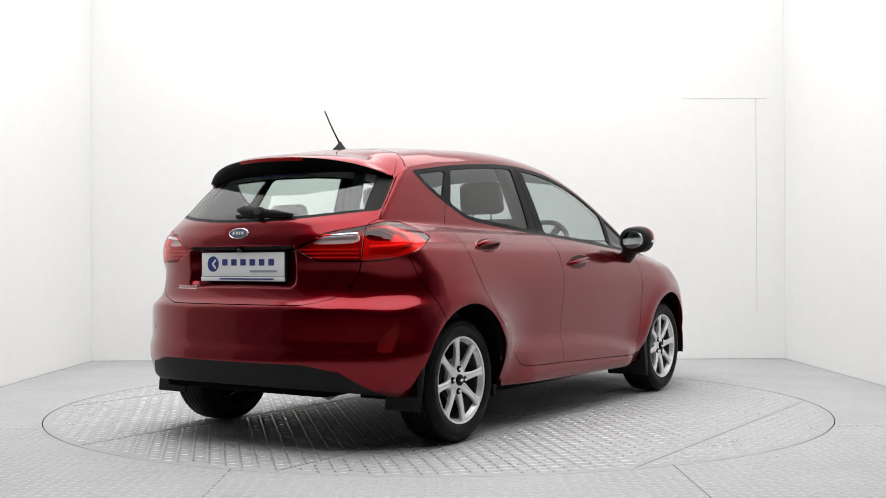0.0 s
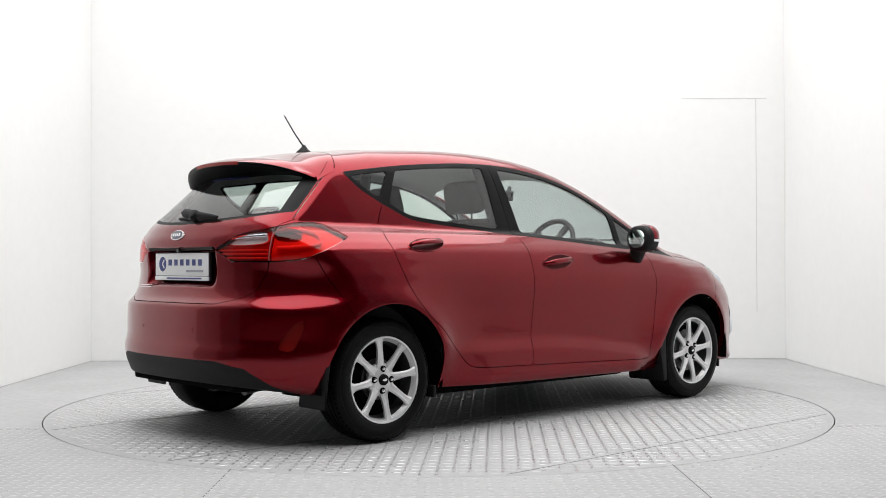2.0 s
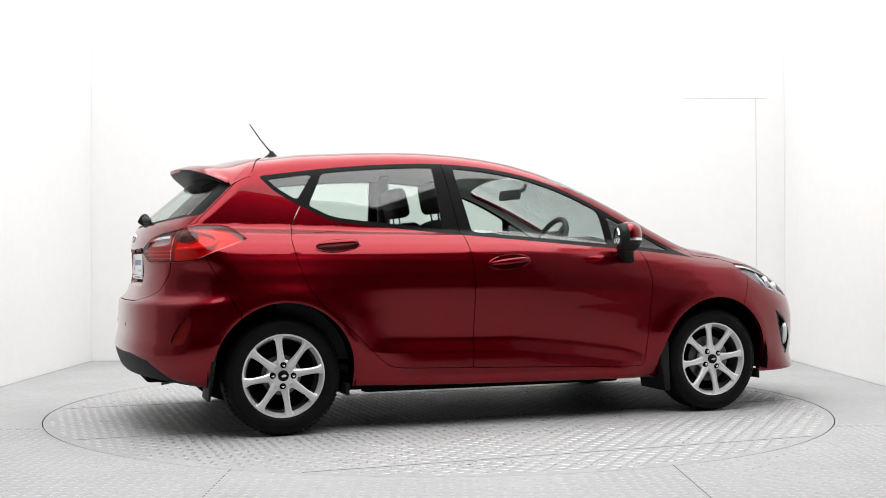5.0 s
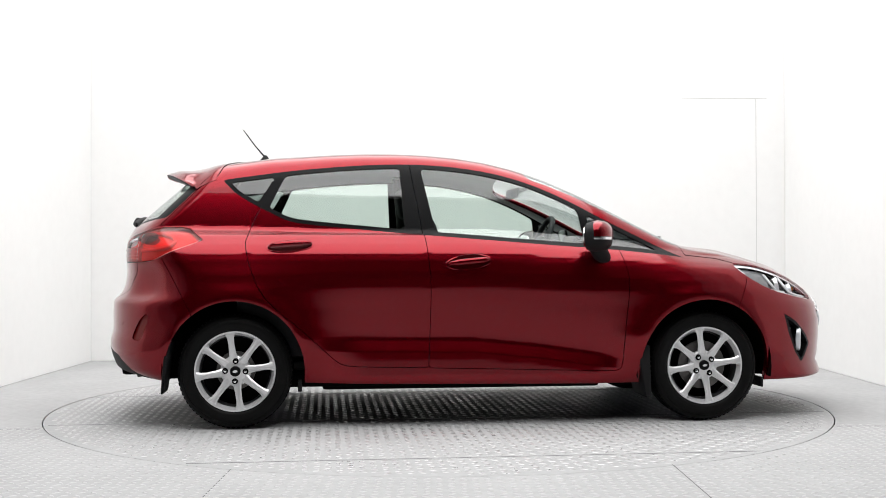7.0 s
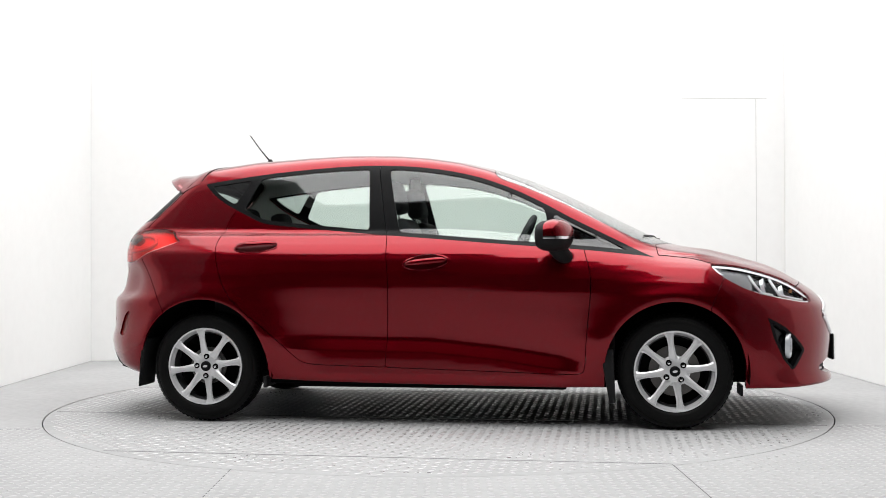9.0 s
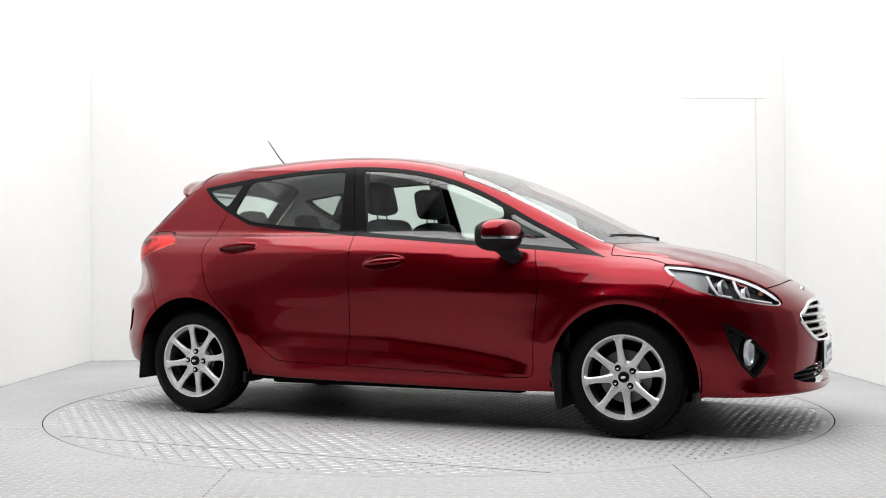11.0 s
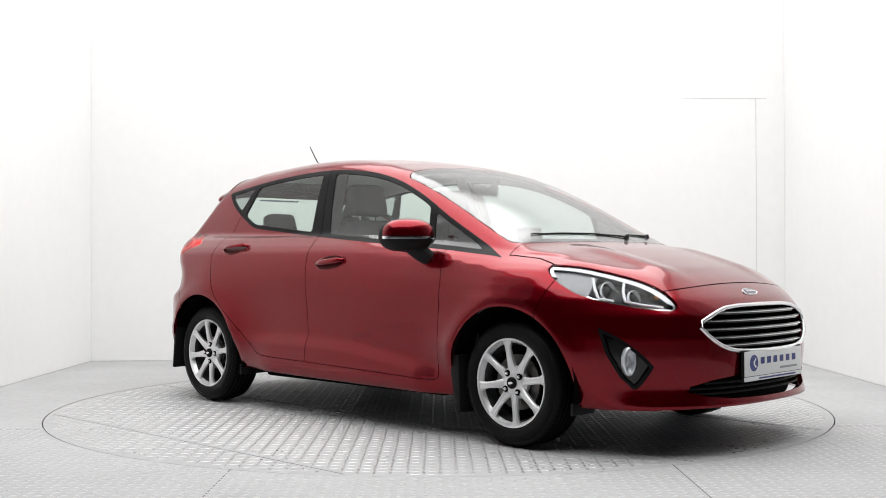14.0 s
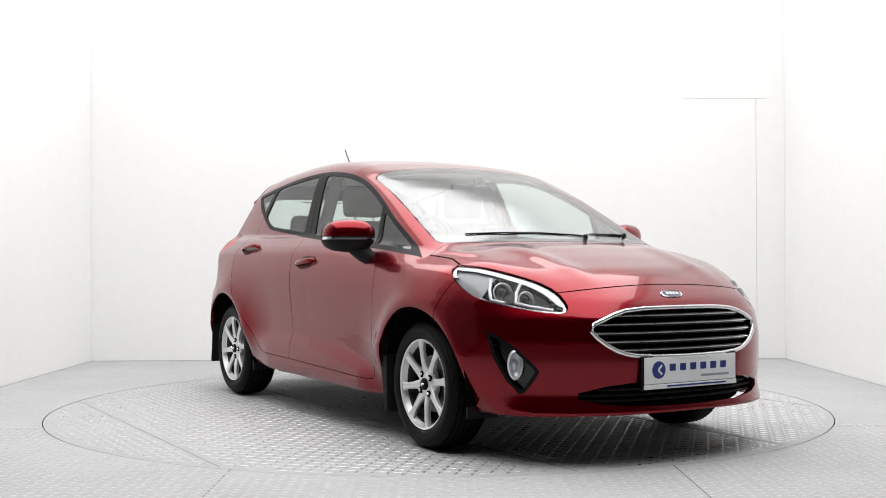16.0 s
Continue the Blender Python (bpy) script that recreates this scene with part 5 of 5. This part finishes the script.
for Y in (-0.255, 0.23, -0.62, 0.60):
    bm = bmesh.new()
    m = frame_at(on_rear(Y, 0.543), Y, 0.543)
    lathe(bm, [(0.001, 0.0015), (0.009, 0.0015), (0.0105, 0.0)], m, 20)
    part("parking_sensor", bm, PAINT, rear_bumper, smooth=30)


# ---- cabin ----
def slope(k):
    return lambda c: (c.x, c.y * (1 - k * (1 if c.z > 0 else 0)), c.z)


for Y in (-0.35, 0.35):
    seat = new("front_seat")
    seat.parent = car
    tagged(seat, "charcoal cloth front seat")
    bm = bmesh.new()
    rbox(bm, pose(0.17, Y, 0.50, 0, -6, 0), (0.54, 0.50, 0.18), 0.06, 3)
    part("seat_cushion", bm, CLOTH, seat, smooth=60)
    bm = bmesh.new()
    rbox(bm, pose(-0.155, Y, 0.78, 0, -19, 0), (0.15, 0.50, 0.66), 0.06, 3, slope(0.12))
    part("backrest", bm, CLOTH, seat, smooth=60)
    bm = bmesh.new()
    rbox(bm, pose(-0.285, Y, 1.222, 0, -12, 0), (0.105, 0.265, 0.185), 0.045, 3, slope(0.10))
    rest = part("headrest", bm, CLOTH, seat, smooth=60)
    for dy in (-0.06, 0.06):
        bm = bmesh.new()
        tube(bm, [(-0.285, Y + dy, 1.17), (-0.262, Y + dy, 1.05)], 0.006, 8)
        part("headrest_post", bm, CHROME, rest, smooth=60)
bench = new("rear_seat")
bench.parent = car
tagged(bench, "charcoal cloth rear bench")
bm = bmesh.new()
rbox(bm, pose(-0.74, 0, 0.52, 0, -6, 0), (0.52, 1.24, 0.18), 0.06, 3)
part("seat_cushion", bm, CLOTH, bench, smooth=60)
bm = bmesh.new()
rbox(bm, pose(-1.06, 0, 0.76, 0, -20, 0), (0.14, 1.24, 0.56), 0.05, 3)
part("backrest", bm, CLOTH, bench, smooth=60)
for Y in (-0.33, 0.33):
    bm = bmesh.new()
    rbox(bm, pose(-1.155, Y, 1.085, 0, -14, 0), (0.09, 0.25, 0.17), 0.04, 3, slope(0.14))
    part("headrest", bm, CLOTH, bench, smooth=60)
dash = new("dashboard")
dash.parent = car
tagged(dash, "dark soft plastic dashboard")
bm = bmesh.new()
rbox(bm, pose(0.86, 0, 0.80, 0, 6, 0), (0.42, 1.30, 0.30), 0.07, 3)
part("dash_top", bm, CABIN, dash, smooth=50)
bm = bmesh.new()
rbox(bm, pose(0.68, -0.36, 0.955, 0, 12, 0), (0.16, 0.36, 0.08), 0.035, 3)
part("instrument_hood", bm, CABIN, dash, smooth=50)
bm = bmesh.new()
rbox(bm, pose(0.665, 0.02, 0.985, 0, -10, 0), (0.02, 0.20, 0.13), 0.008, 2)
part("touch_screen", bm, BLACK_GLOSS, dash, smooth=50)
wheel_m = pose(0.43, -0.355, 0.945) @ pose(0, 0, 0, 0, -64, 0)
bm = bmesh.new()
tube(bm, [wheel_m @ Vector((0.18 * math.cos(a), 0.18 * math.sin(a), 0)) for a in [2 * math.pi * k / 40 for k in range(41)]], 0.016, 10)
steer = part("steering_wheel", bm, CABIN, dash, "black steering wheel", 60)
for a in (0, 120, 240):
    bm = bmesh.new()
    rbox(bm, wheel_m @ pose(0, 0, 0, 0, 0, a + 90) @ pose(0.09, 0, -0.01), (0.17, 0.045, 0.018), 0.006)
    part("spoke", bm, CABIN, steer, smooth=40)
bm = bmesh.new()
rbox(bm, wheel_m @ pose(0, 0, -0.005), (0.13, 0.13, 0.05), 0.02)
part("horn_pad", bm, CABIN, steer, smooth=40)
bm = bmesh.new()
rbox(bm, pose(0.345, 0, 1.268, 0, 8, 6), (0.022, 0.24, 0.062), 0.010, 2)
im = part("interior_mirror", bm, CABIN, car, "black interior mirror", 50)
bm = bmesh.new()
tube(bm, [(0.36, 0, 1.275), (0.44, 0, 1.305), (0.452, 0, 1.335)], 0.012, 8)
part("mirror_stem", bm, CABIN, im, smooth=60)
bm = bmesh.new()
rbox(bm, pose(-0.1, 0, 0.31), (2.5, 1.34, 0.05), 0.02)
part("cabin_floor", bm, CABIN, car, "dark cabin carpet")
bm = bmesh.new()
rbox(bm, pose(-1.45, 0, 0.90, 0, 2, 0), (0.52, 1.14, 0.02), 0.006)
part("parcel_shelf", bm, CABIN, car, "dark parcel shelf")
for sd in (-1, 1):      # inner door cards up to the window line
    bm = bmesh.new()
    pts = [(-1.25, 1.10), (-0.9, 1.045), (-0.35, 0.995), (0.4, 0.935), (0.95, 0.89)]
    a = [bm.verts.new((x, sd * (on_side(x, z) - 0.045), z)) for x, z in pts]
    b = [bm.verts.new((x, sd * 0.69, 0.36)) for x, z in pts]
    for k in range(4):
        bm.faces.new((a[k], a[k + 1], b[k + 1], b[k]))
    part("door_card", bm, CABIN, car, "dark inner door trim")
    bm = bmesh.new()      # middle pillar inside
    p0, p1 = Vector((-0.27, sd * (on_side(-0.27, 1.0) - 0.10), 0.98)), Vector((-0.32, sd * (on_side(-0.32, 1.37) - 0.10), 1.40))
    tube(bm, [p0, p1], [0.04, 0.035], 8)
    part("inner_pillar", bm, CABIN, car, "pale inner pillar trim", 60)


def motions():
    rows = [(t, math.degrees(-0.0253 - 0.12646 * (t - 8))) for t in range(0, 17, 2)]
    walk(turntable, [(float(t), pose(0, 0, 0, 0, 0, a)) for t, a in rows])
    walk(car, [(float(t), pose(0, 0, 0, 0, 0, a) @ pose(0.0995, -0.066, 0.003)) for t, a in rows])


motions()
